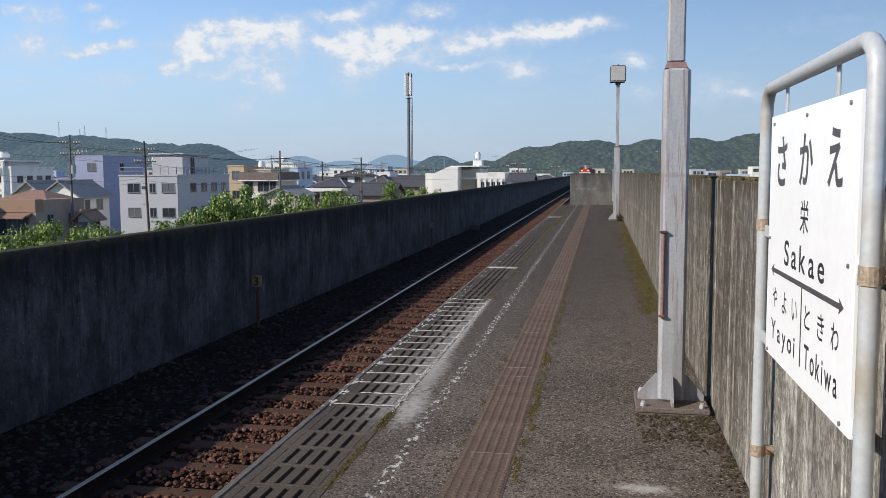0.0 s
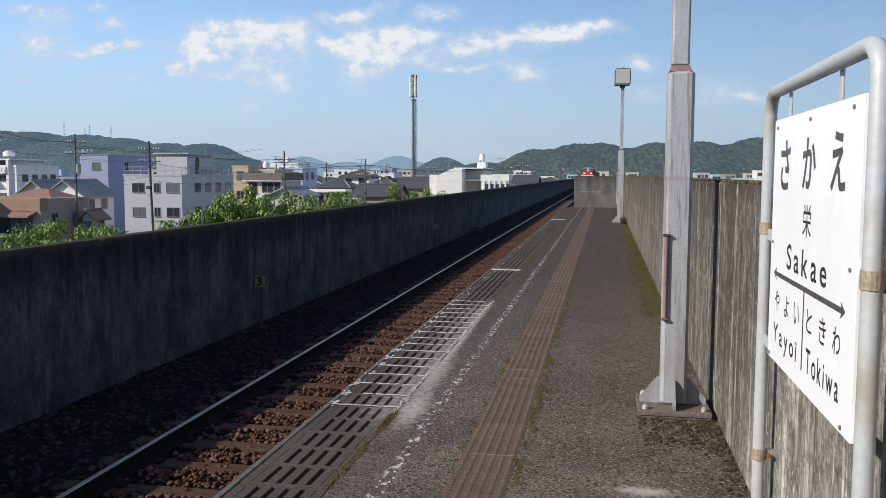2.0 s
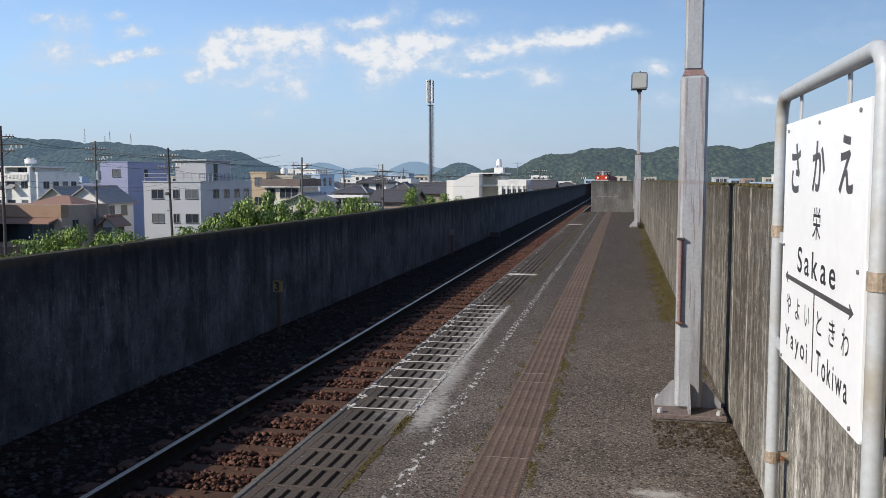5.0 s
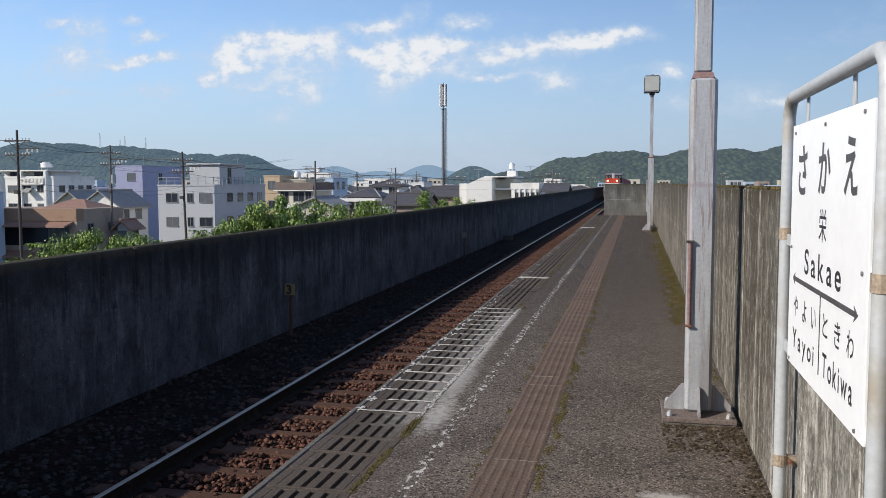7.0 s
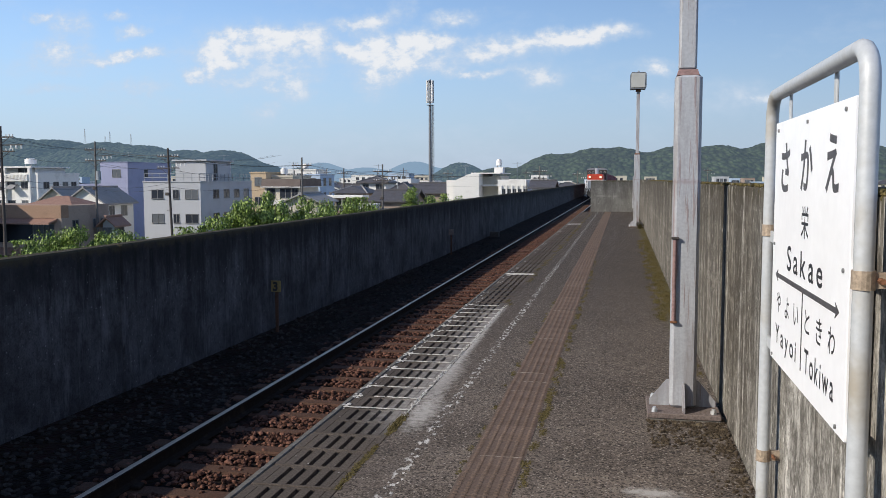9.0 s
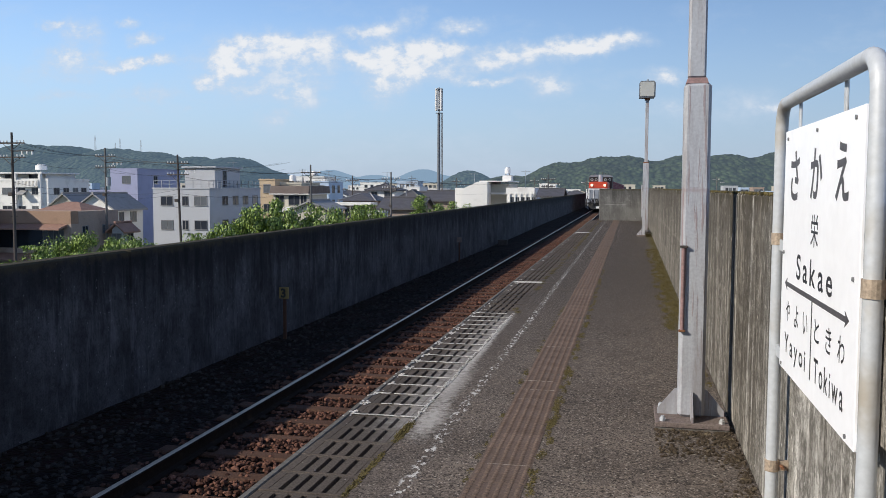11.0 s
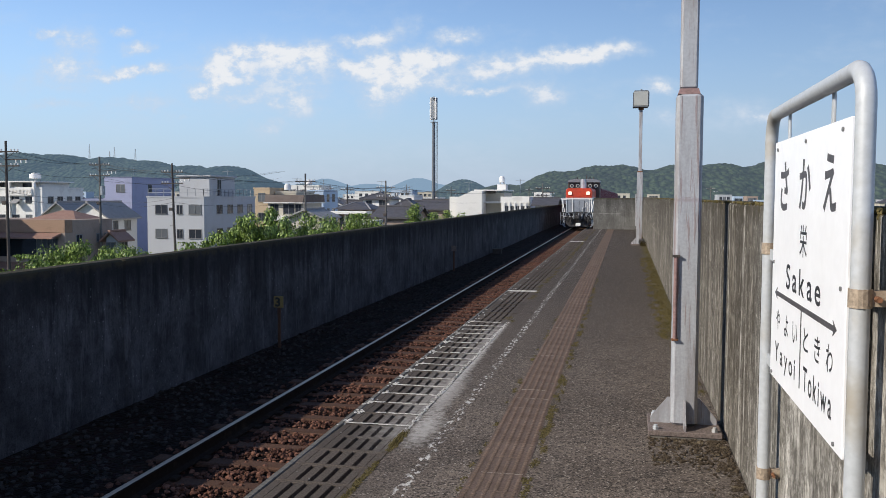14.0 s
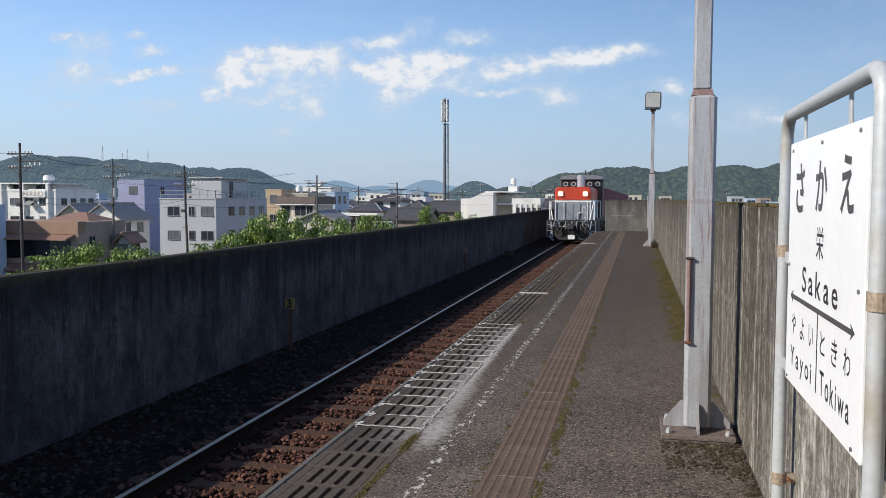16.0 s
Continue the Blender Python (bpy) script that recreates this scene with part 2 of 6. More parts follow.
def concrete(name, light, dark, top, streak=1.0, lines=(), blotched=0.7, scratch=0.8, pale_to=None):
    """Cast concrete with run-off streaks from its top, moss on the top and the marks of its lifts."""
    def build(n, where):
        xyz = n.put("SeparateXYZ", None, i0=where)
        z = xyz.outputs[2]
        runs = n.noise(where, 2.0, 7.0, 0.68, (2.6, 2.6, 0.2))
        patch, fine = n.noise(where, 1.3, 6.0, 0.65), n.noise(where, 45.0, 5.0, 0.7)
        c = n.mix(n.ramp(patch, 0.3, 0.7), dark, light)
        c = n.mix(n.math("MULTIPLY", n.ramp(fine, 0.4, 0.7), 0.55), c, [v * 0.45 for v in dark])
        down = n.ramp(z, top - 1.5, top + 0.05, 0.15, 1.0)
        c = n.mix(n.math("MULTIPLY", n.math("MULTIPLY", n.ramp(runs, 0.46, 0.62), down), 0.85 * streak), c, [v * 0.32 for v in dark])
        pale = n.noise(where, 5.0, 8.0, 0.7, (3.5, 3.5, 0.22))
        c = n.mix(n.ramp(pale, 0.56, 0.66, 0.0, scratch), c, [min(1, v * 2.0) for v in light])
        blotch = n.noise(where, 11.0, 7.0, 0.75)
        c = n.mix(n.ramp(blotch, 0.48, 0.62, 0.0, blotched), c, [v * 0.35 for v in dark])
        lime = n.noise(where, 2.2, 10.0, 0.78, (1.8, 1.8, 0.5))
        c = n.mix(n.ramp(lime, 0.5, 0.66, 0.0, blotched), c, [min(1, v * 1.7) for v in light])
        chip = n.put("TexVoronoi", None, Vector=where, Scale=13.0).outputs["Distance"]
        c = n.mix(n.math("MULTIPLY", n.ramp(chip, 0.16, 0.08), n.ramp(patch, 0.45, 0.55)), c, [min(1, v * 2.0) for v in light])
        for level in lines:
            seam = n.math("ABSOLUTE", n.math("SUBTRACT", z, n.math("ADD", level, n.math("MULTIPLY", fine, 0.02))))
            c = n.mix(n.math("MULTIPLY", n.ramp(seam, 0.035, 0.008), n.ramp(patch, 0.4, 0.6, 0.0, 0.55)), c, [min(1, v * 1.4) for v in light])
        # darker towards the top, the lower edge broken by noise
        near_top = n.math("ADD", z, n.math("MULTIPLY", n.math("SUBTRACT", n.noise(where, 1.6, 7.0, 0.7, (1.5, 1.5, 0.6)), 0.5), 1.6))
        c = n.mix(n.ramp(near_top, top - 0.75, top - 0.1, 0.0, 0.7 * streak), c, [v * 0.42 for v in dark])
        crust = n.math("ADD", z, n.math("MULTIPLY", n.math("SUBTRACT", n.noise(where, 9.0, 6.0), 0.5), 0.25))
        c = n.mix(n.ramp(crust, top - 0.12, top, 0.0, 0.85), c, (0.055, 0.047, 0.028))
        if pale_to is not None:
            # up to about this y the wall is paler, with lime runs; beyond it browner
            farther = n.ramp(n.math("ADD", xyz.outputs[1], n.math("MULTIPLY", n.noise(where, 1.5, 5.0, 0.6, (1.0, 1.0, 0.3)), 1.6)), pale_to, pale_to + 1.2)
            c = n.mix(farther, n.mix(1.0, c, (1.46, 1.5, 1.53), "MULTIPLY"), n.mix(1.0, c, (0.86, 0.84, 0.80), "MULTIPLY"))
            runs = n.noise(where, 3.2, 8.0, 0.7, (5.0, 5.0, 0.12))
            c = n.mix(n.math("MULTIPLY", n.ramp(runs, 0.555, 0.615), n.ramp(blotch, 0.35, 0.6, 0.25, 0.9)), c, (0.55, 0.52, 0.46))
            c = n.mix(n.ramp(runs, 0.47, 0.38, 0.0, 0.75), c, (0.05, 0.042, 0.033))
            speck = n.noise(where, 24.0, 9.0, 0.8, (1.0, 1.0, 0.6))
            c = n.mix(n.ramp(speck, 0.53, 0.43, 0.0, 0.6), c, (0.06, 0.052, 0.042))
            c = n.mix(n.ramp(speck, 0.56, 0.64, 0.0, 0.7), c, (0.42, 0.39, 0.34))
            grime = n.noise(where, 1.9, 9.0, 0.72, (1.0, 1.0, 0.7))
            c = n.mix(n.math("MULTIPLY", n.ramp(grime, 0.48, 0.66, 0.0, 0.6), farther), c, (0.045, 0.037, 0.028))
        pits = n.put("TexVoronoi", None, Vector=where, Scale=38.0).outputs["Distance"]
        return c, 0.92, 0.0, n.math("ADD", fine, n.math("MULTIPLY", n.ramp(pits, 0.0, 0.2), 0.5)), 0.006
    return surface(name, build)


def build_stone(n, where):
    one = n.put("NewGeometry").outputs["Random Per Island"]
    fine = n.noise(where, 40.0)
    c = n.mix(one, (0.036, 0.016, 0.011), (0.215, 0.105, 0.072))
    # rusty brown between and beside the rails; much darker grey-black over the far shoulder
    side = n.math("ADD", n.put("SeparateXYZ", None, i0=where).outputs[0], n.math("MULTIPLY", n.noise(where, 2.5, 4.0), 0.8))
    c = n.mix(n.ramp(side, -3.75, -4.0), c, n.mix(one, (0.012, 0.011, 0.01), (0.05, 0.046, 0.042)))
    c = n.mix(n.ramp(fine, 0.4, 0.8, 0.0, 0.6), c, (0.015, 0.008, 0.006))
    return c, 0.9, 0.0, fine, 0.004


def build_bed(n, where):
    cells = n.put("TexVoronoi", None, Vector=where, Scale=17.0)
    tone = n.noise(where, 1.2, 4.0)
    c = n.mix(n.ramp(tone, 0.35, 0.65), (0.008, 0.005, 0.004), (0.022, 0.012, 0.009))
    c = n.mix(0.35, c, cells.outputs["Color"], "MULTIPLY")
    return c, 0.95, 0.0, n.math("MULTIPLY", cells.outputs["Distance"], -1.0), 0.04


def build_leaf(n, where):
    one = n.put("NewGeometry").outputs["Random Per Island"]
    c = n.mix(one, (0.02, 0.058, 0.007), (0.27, 0.365, 0.07))
    return c, 0.5, 0.0, None, 0


def build_moss(n, where):
    one = n.put("NewGeometry").outputs["Random Per Island"]
    return n.mix(one, (0.05, 0.042, 0.018), (0.15, 0.12, 0.05)), 0.95, 0.0, None, 0


def build_rust_paint(n, where):
    fine, runs = n.noise(where, 60.0), n.noise(where, 6.0, 7.0, 0.7, (4.5, 4.5, 0.22))
    c = n.mix(n.ramp(fine, 0.3, 0.7), (0.345, 0.355, 0.375), (0.41, 0.42, 0.44))
    level = n.put("SeparateXYZ", None, i0=where).outputs[2]
    weld = n.math("ABSOLUTE", n.math("ADD", n.math("SUBTRACT", level, 1.5), n.math("MULTIPLY", n.math("SUBTRACT", fine, 0.5), 0.04)))
    rust = n.math("MAXIMUM", n.ramp(runs, 0.54, 0.61), n.ramp(weld, 0.022, 0.004, 0.0, 0.6))
    grime = n.noise(where, 3.0, 6.0, 0.65, (3.0, 3.0, 0.4))
    c = n.mix(n.ramp(grime, 0.42, 0.64, 0.0, 0.65), c, (0.21, 0.19, 0.185))
    c = n.mix(n.math("MULTIPLY", rust, 0.5), c, (0.20, 0.09, 0.075))
    return c, n.ramp(rust, 0, 1, 0.55, 0.85), 0.0, n.math("ADD", n.math("MULTIPLY", fine, 0.3), rust), 0.0012


def build_town(n, where):
    tone, cells = n.noise(where, 0.02, 6.0), n.put("TexVoronoi", None, Vector=where, Scale=0.06)
    c = n.mix(n.ramp(tone, 0.4, 0.6), (0.07, 0.10, 0.04), (0.16, 0.15, 0.13))
    tint = n.put("SeparateColor", None, i0=cells.outputs["Color"])
    return n.mix(n.ramp(tint.outputs[0], 0.2, 0.9, 0.0, 0.6), c, (0.10, 0.10, 0.10)), 0.95, 0.0, None, 0


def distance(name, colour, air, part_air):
    """Woods far off, with the haze before them mixed in as a flat glow."""
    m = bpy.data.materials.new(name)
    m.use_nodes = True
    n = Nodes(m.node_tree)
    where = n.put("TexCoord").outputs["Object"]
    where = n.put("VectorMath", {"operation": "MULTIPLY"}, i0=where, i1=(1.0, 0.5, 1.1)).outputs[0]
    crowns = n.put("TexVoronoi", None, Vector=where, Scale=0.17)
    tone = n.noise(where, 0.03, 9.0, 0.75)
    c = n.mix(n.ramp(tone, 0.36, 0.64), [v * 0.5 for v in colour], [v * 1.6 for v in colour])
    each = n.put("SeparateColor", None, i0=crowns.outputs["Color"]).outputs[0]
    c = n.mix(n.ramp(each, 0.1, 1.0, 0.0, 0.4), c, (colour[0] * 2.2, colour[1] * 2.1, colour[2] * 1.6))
    # gaps between the crowns darkened in the colour, standing in for shade
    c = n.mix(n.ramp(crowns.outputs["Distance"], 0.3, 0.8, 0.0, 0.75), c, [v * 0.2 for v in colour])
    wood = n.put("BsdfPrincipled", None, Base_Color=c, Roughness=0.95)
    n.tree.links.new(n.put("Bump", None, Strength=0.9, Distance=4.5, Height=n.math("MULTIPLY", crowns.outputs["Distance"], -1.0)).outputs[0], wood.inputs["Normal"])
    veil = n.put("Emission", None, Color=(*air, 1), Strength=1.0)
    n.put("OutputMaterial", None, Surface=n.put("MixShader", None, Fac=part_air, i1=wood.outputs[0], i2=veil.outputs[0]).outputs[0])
    return m


def build_grate(n, where):
    """Dark resin, with white powder trodden over the panels beside the spill."""
    fine, large = n.noise(where, 80.0), n.noise(where, 6.0, 5.0)
    c = n.mix(n.ramp(fine, 0.3, 0.7), (0.06, 0.048, 0.039), (0.125, 0.102, 0.084))
    c = n.mix(n.math("MULTIPLY", n.put("ObjectInfo").outputs["Random"], 0.4), c, (0.04, 0.034, 0.03))
    spot = n.put("NewGeometry").outputs["Position"]
    xyz = n.put("SeparateXYZ", None, i0=spot)
    along = n.math("ADD", xyz.outputs[1], n.math("MULTIPLY", n.math("SUBTRACT", n.noise(spot, 3.0, 5.0), 0.5), 1.2))
    reach = n.math("MULTIPLY", n.ramp(along, 4.7, 5.5), n.ramp(along, 10.6, 9.6))
    across = n.math("ADD", n.ramp(xyz.outputs[0], -1.8, -1.29, 0.1, 0.8), n.math("MULTIPLY", n.math("SUBTRACT", n.noise(spot, 14.0, 6.0, 0.7), 0.5), 1.1))
    c = n.mix(n.math("MULTIPLY", reach, n.ramp(across, 0.3, 1.15, 0.0, 0.6)), c, (0.5, 0.47, 0.43))
    # dust and lime specks
    fleck = n.put("TexVoronoi", None, Vector=spot, Scale=9.0).outputs["Distance"]
    c = n.mix(n.ramp(fleck, 0.07, 0.04, 0.0, 0.7), c, (0.5, 0.47, 0.43))
    return c, 0.9, 0.0, fine, 0.002


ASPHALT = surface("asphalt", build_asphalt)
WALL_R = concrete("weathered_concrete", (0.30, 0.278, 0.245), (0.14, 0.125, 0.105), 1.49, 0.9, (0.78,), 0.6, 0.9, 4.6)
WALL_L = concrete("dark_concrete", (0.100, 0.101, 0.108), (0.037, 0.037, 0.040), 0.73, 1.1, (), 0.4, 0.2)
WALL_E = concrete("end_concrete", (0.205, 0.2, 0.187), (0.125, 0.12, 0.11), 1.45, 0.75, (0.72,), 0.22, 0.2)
SLAB = plain("old_concrete", (0.13, 0.12, 0.105), 0.9, grain=5, bump=0.004)
GRATE = surface("grating_resin", build_grate)
TILE = plain("brown_tactile_tile", (0.145, 0.103, 0.08), 0.8, grain=12, vary=0.25, dirt=(0.10, 0.072, 0.055), dirty=0.6, piece=0.2)
MORTAR = plain("white_mortar", (0.56, 0.53, 0.49), 0.9, grain=20, dirt=(0.2, 0.17, 0.14), dirty=0.5, bump=0.004)
DUST = plain("grey_joint_mortar", (0.30, 0.26, 0.22), 0.9, grain=20, dirt=(0.15, 0.12, 0.1), dirty=0.6, bump=0.004)
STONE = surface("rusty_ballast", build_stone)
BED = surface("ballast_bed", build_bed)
SLEEPER = plain("rust_stained_sleeper", (0.095, 0.052, 0.035), 0.9, grain=9, vary=0.35, dirt=(0.06, 0.04, 0.03), dirty=0.5, bump=0.006, piece=0.4)
RAIL_TOP = plain("polished_rail", (0.60, 0.47, 0.35), 0.38, 1.0, grain=20, vary=0.1, dirt=(0.25, 0.17, 0.12), dirty=0.2)
RAIL_WEB = plain("rusty_rail", (0.014, 0.010, 0.008), 0.95, grain=20)
POST = surface("rusting_grey_paint", build_rust_paint)
GALV = plain("galvanised_pipe", (0.48, 0.50, 0.515), 0.5, 0.1, grain=7, vary=0.06, dirt=(0.33, 0.285, 0.215), dirty=0.85, bump=0.0004)
RUSTY = plain("rust", (0.19, 0.09, 0.05), 0.9, grain=14, vary=0.4)
BAND = plain("tan_band", (0.36, 0.285, 0.21), 0.6, 0.2, grain=14, dirt=(0.15, 0.06, 0.03), dirty=0.5)
BOARD = plain("white_enamel", (0.92, 0.92, 0.925), 0.35, grain=3, vary=0.02, dirt=(0.6, 0.58, 0.55), dirty=0.15, bump=0.0003)
INK = plain("grey_brown_ink", (0.075, 0.07, 0.072), 0.5, grain=6, vary=0.2, dirty=0.1)
BLACK = plain("black_ink", (0.02, 0.019, 0.021), 0.5, grain=6, dirty=0.1)
YELLOW = plain("faded_yellow", (0.22, 0.16, 0.055), 0.7, grain=14, dirty=0.5)
SOIL = plain("soil_crumb", (0.055, 0.041, 0.027), 0.95, grain=30, vary=0.6, dirt=(0.2, 0.16, 0.105), dirty=0.9)
LEAF, MOSS, TOWN = surface("leaf", build_leaf), surface("moss", build_moss), surface("town_ground", build_town)
BARK = plain("bark", (0.10, 0.075, 0.055), 0.95, grain=5, bump=0.02)
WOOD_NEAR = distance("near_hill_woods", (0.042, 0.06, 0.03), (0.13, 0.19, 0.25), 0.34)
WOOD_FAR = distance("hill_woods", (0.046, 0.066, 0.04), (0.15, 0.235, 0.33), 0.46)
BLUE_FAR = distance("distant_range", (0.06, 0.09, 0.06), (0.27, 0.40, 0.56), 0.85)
PLASTER = plain("white_plaster", (0.42, 0.43, 0.45), 0.85, grain=1.5, vary=0.06, dirt=(0.36, 0.35, 0.34), dirty=0.5)
CREAM = plain("cream_render", (0.72, 0.705, 0.67), 0.85, grain=1.5, vary=0.06, dirty=0.25)
BEIGE = plain("beige_plaster", (0.50, 0.46, 0.38), 0.85, grain=1.5, vary=0.06, dirty=0.2)
OCHRE = plain("ochre_plaster", (0.46, 0.36, 0.25), 0.85, grain=1.5, vary=0.06, dirty=0.2)
LILAC = plain("lilac_plaster", (0.31, 0.325, 0.45), 0.85, grain=1.5, vary=0.05, dirty=0.15)
PALEBLUE = plain("pale_blue_plaster", (0.40, 0.49, 0.60), 0.85, grain=1.5, vary=0.05, dirty=0.15)
BROWN_LIGHT = plain("tan_siding", (0.30, 0.20, 0.14), 0.85, grain=2, vary=0.1, dirty=0.3)
BROWN = plain("brown_siding", (0.33, 0.26, 0.215), 0.85, grain=2, vary=0.1, dirty=0.3)
TILE_DARK = plain("dark_roof_tile", (0.075, 0.072, 0.078), 0.6, grain=3, vary=0.3)
TILE_GREY = plain("grey_roof_tile", (0.26, 0.255, 0.25), 0.7, grain=3, vary=0.2)
ROOF_BROWN = plain("dark_brown_roof_sheet", (0.095, 0.07, 0.06), 0.7, grain=3, vary=0.2)
TILE_RED = plain("brown_roof_sheet", (0.26, 0.15, 0.11), 0.7, grain=3, vary=0.2)
PANE = plain("window_glass", (0.03, 0.035, 0.045), 0.12, grain=1, vary=0.05, dirty=0.0, bump=0.0002)
CURTAIN = plain("curtained_glass", (0.12, 0.13, 0.14), 0.2, grain=1, vary=0.1, dirty=0.1, bump=0.0002)
ALU = plain("window_frame_metal", (0.20, 0.20, 0.20), 0.5, 0.3, grain=4)
POLE = plain("concrete_pole", (0.13, 0.125, 0.12), 0.85, grain=4)
DARKPOLE = plain("dark_pole", (0.075, 0.065, 0.06), 0.8, grain=4)
WIRE = plain("cable", (0.03, 0.03, 0.032), 0.6)
MAST = plain("dull_mast_steel", (0.14, 0.15, 0.165), 0.55, 0.3, grain=3)
STEEL = plain("mast_steel", (0.30, 0.32, 0.34), 0.5, 0.4, grain=3)
RED = plain("red_paint", (0.52, 0.055, 0.022), 0.42, grain=3, vary=0.1, dirt=(0.2, 0.04, 0.02), dirty=0.25)
WHITE = plain("white_paint", (0.75, 0.74, 0.72), 0.45, grain=3, vary=0.05, dirt=(0.4, 0.36, 0.32), dirty=0.3)
GREY = plain("grey_paint", (0.24, 0.255, 0.28), 0.45, grain=3, vary=0.08, dirt=(0.16, 0.14, 0.13), dirty=0.35)
DARK = plain("black_running_gear", (0.035, 0.033, 0.033), 0.7, grain=4, vary=0.3, dirt=(0.10, 0.07, 0.05), dirty=0.4)
CABIN = plain("dark_cab_paint", (0.05, 0.024, 0.022), 0.45, grain=3, vary=0.1)
ROOF = plain("silver_roof", (0.2, 0.21, 0.23), 0.5, 0.2, grain=0.8, vary=0.08, dirty=0.15)
STACK = plain("bright_stack", (0.5, 0.5, 0.52), 0.4, 0.7, grain=0.8, vary=0.06, dirt=(0.15, 0.13, 0.12), dirty=0.2)
MAROON = plain("maroon_container", (0.16, 0.035, 0.05), 0.55, grain=2, vary=0.15, dirty=0.3)
LIT_LAMP = glow("lit_headlight", (1.0, 0.84, 0.66), 1.4)
PINK = plain("faded_red_primer", (0.27, 0.175, 0.165), 0.8, grain=14, vary=0.2, dirty=0.4)
PLATE = plain("rust_brown_plate", (0.17, 0.135, 0.12), 0.85, grain=12, vary=0.3, dirty=0.5)
LENS = plain("floodlight_glass", (0.40, 0.40, 0.37), 0.25, grain=0.6, vary=0.05, dirty=0.15)


# ---- shapes ----
class Shape:
    """Collects the pieces of one mesh."""

    def __init__(self):
        self.v, self.f = [], []

    def add(self, verts, faces):
        k = len(self.v)
        self.v += [tuple(v) for v in verts]
        self.f += [tuple(k + i for i in f) for f in faces]
        return self

    def box(self, x0, x1, y0, y1, z0, z1, c=0.0):
        if c <= 0:
            v = [(x, y, z) for z in (z0, z1) for y in (y0, y1) for x in (x0, x1)]
            return self.add(v, [(0, 2, 3, 1), (4, 5, 7, 6), (0, 1, 5, 4), (2, 6, 7, 3), (0, 4, 6, 2), (1, 3, 7, 5)])
        rings = []
        for z, s in ((z0, c), (z0 + c, 0), (z1 - c, 0), (z1, c)):
            a, b, d, e = x0 + s, x1 - s, y0 + s, y1 - s
            rings.append([(a + c, d, z), (b - c, d, z), (b, d + c, z), (b, e - c, z), (b - c, e, z), (a + c, e, z), (a, e - c, z), (a, d + c, z)])
        return self.loft(rings)

    def loft(self, rings, caps=True):
        n, v, f = len(rings[0]), [p for r in rings for p in r], []
        for i in range(len(rings) - 1):
            for j in range(n):
                k = (j + 1) % n
                f.append((i * n + j, i * n + k, (i + 1) * n + k, (i + 1) * n + j))
        if caps:
            f.append(tuple(range(n - 1, -1, -1)))
            f.append(tuple((len(rings) - 1) * n + j for j in range(n)))
        return self.add(v, f)

    def tube(self, path, r, sides=10, r1=None):
        path = [Vector(p) for p in path]
        rings, a = [], None
        for i, p in enumerate(path):
            d = ((path[min(i + 1, len(path) - 1)] - p).normalized() + (p - path[max(i - 1, 0)]).normalized()).normalized()
            if a is None:
                a = d.cross(Vector((0, 0, 1)) if abs(d.z) < 0.9 else Vector((1, 0, 0)))
            a = (a - d * a.dot(d)).normalized()
            b = d.cross(a)
            s = r if r1 is None else r + (r1 - r) * i / max(1, len(path) - 1)
            rings.append([p + a * (s * math.cos(2 * math.pi * j / sides)) + b * (s * math.sin(2 * math.pi * j / sides)) for j in range(sides)])
        return self.loft(rings)

    def prism(self, outline, axis, a, b):
        """An outline drawn across the axis and carried along it from a to b."""
        def at(p, t):
            return (t, p[0], p[1]) if axis == "x" else (p[0], t, p[1]) if axis == "y" else (p[0], p[1], t)
        return self.loft([[at(p, a) for p in outline], [at(p, b) for p in outline]])

    def mesh(self, name, material, smooth=False):
        m = bpy.data.meshes.new(name)
        m.from_pydata(self.v, [], self.f)
        m.validate()
        bm = bmesh.new()
        bm.from_mesh(m)
        bmesh.ops.recalc_face_normals(bm, faces=bm.faces)
        bm.to_mesh(m)
        bm.free()
        m.materials.append(material)
        if smooth:
            m.shade_smooth()
            m.set_sharp_from_angle(angle=radians(40))
        return m


def thing(name, label, category="", group="", kind="", at=(0, 0, 0), turn=0):
    ob = new(name)
    ob.matrix_world = pose(*at, 0, 0, turn)
    return tagged(ob, label, category, group, kind)


def part(name, shape, material, parent, label="", smooth=False, at=(0, 0, 0)):
    ob = new(name, shape.mesh(name, material, smooth) if isinstance(shape, Shape) else shape)
    ob.location = at
    if parent is not None:
        ob.parent = parent
    return tagged(ob, label)


def whole(name, shape, material, label, category="", group="", kind="", smooth=False, at=(0, 0, 0)):
    ob = new(name, shape.mesh(name, material, smooth))
    ob.location = at
    return tagged(ob, label, category, group, kind)


# ---- the ground, the viaduct, the platform ----
END_Y, NEAR_Y, FAR_Y, TOWN_Z = 40.9, -12.0, 420.0, -9.0
TRACK_X, RAIL_Z, BED_Z = -3.33, -0.85, -1.04
whole("ground", Shape().add([(-5000, -300, TOWN_Z), (5000, -300, TOWN_Z), (5000, 4900, TOWN_Z), (-5000, 4900, TOWN_Z)], [(0, 1, 2, 3)]), TOWN,
      "flat town ground with gardens and yards", kind="structure")
whole("viaduct", Shape().box(-6.2, 0.95, NEAR_Y, END_Y + 0.4, TOWN_Z, -1.15).box(-6.2, -0.2, END_Y + 0.4, FAR_Y, TOWN_Z, -1.15), SLAB,
      "grey concrete viaduct body carrying the track", kind="structure")
whole("platform_body", Shape().box(-1.76, 0.72, NEAR_Y, END_Y, -1.15, -0.07), SLAB, "old concrete platform base", kind="structure")
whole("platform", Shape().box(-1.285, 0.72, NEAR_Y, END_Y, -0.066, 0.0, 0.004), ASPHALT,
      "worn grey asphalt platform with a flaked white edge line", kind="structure")
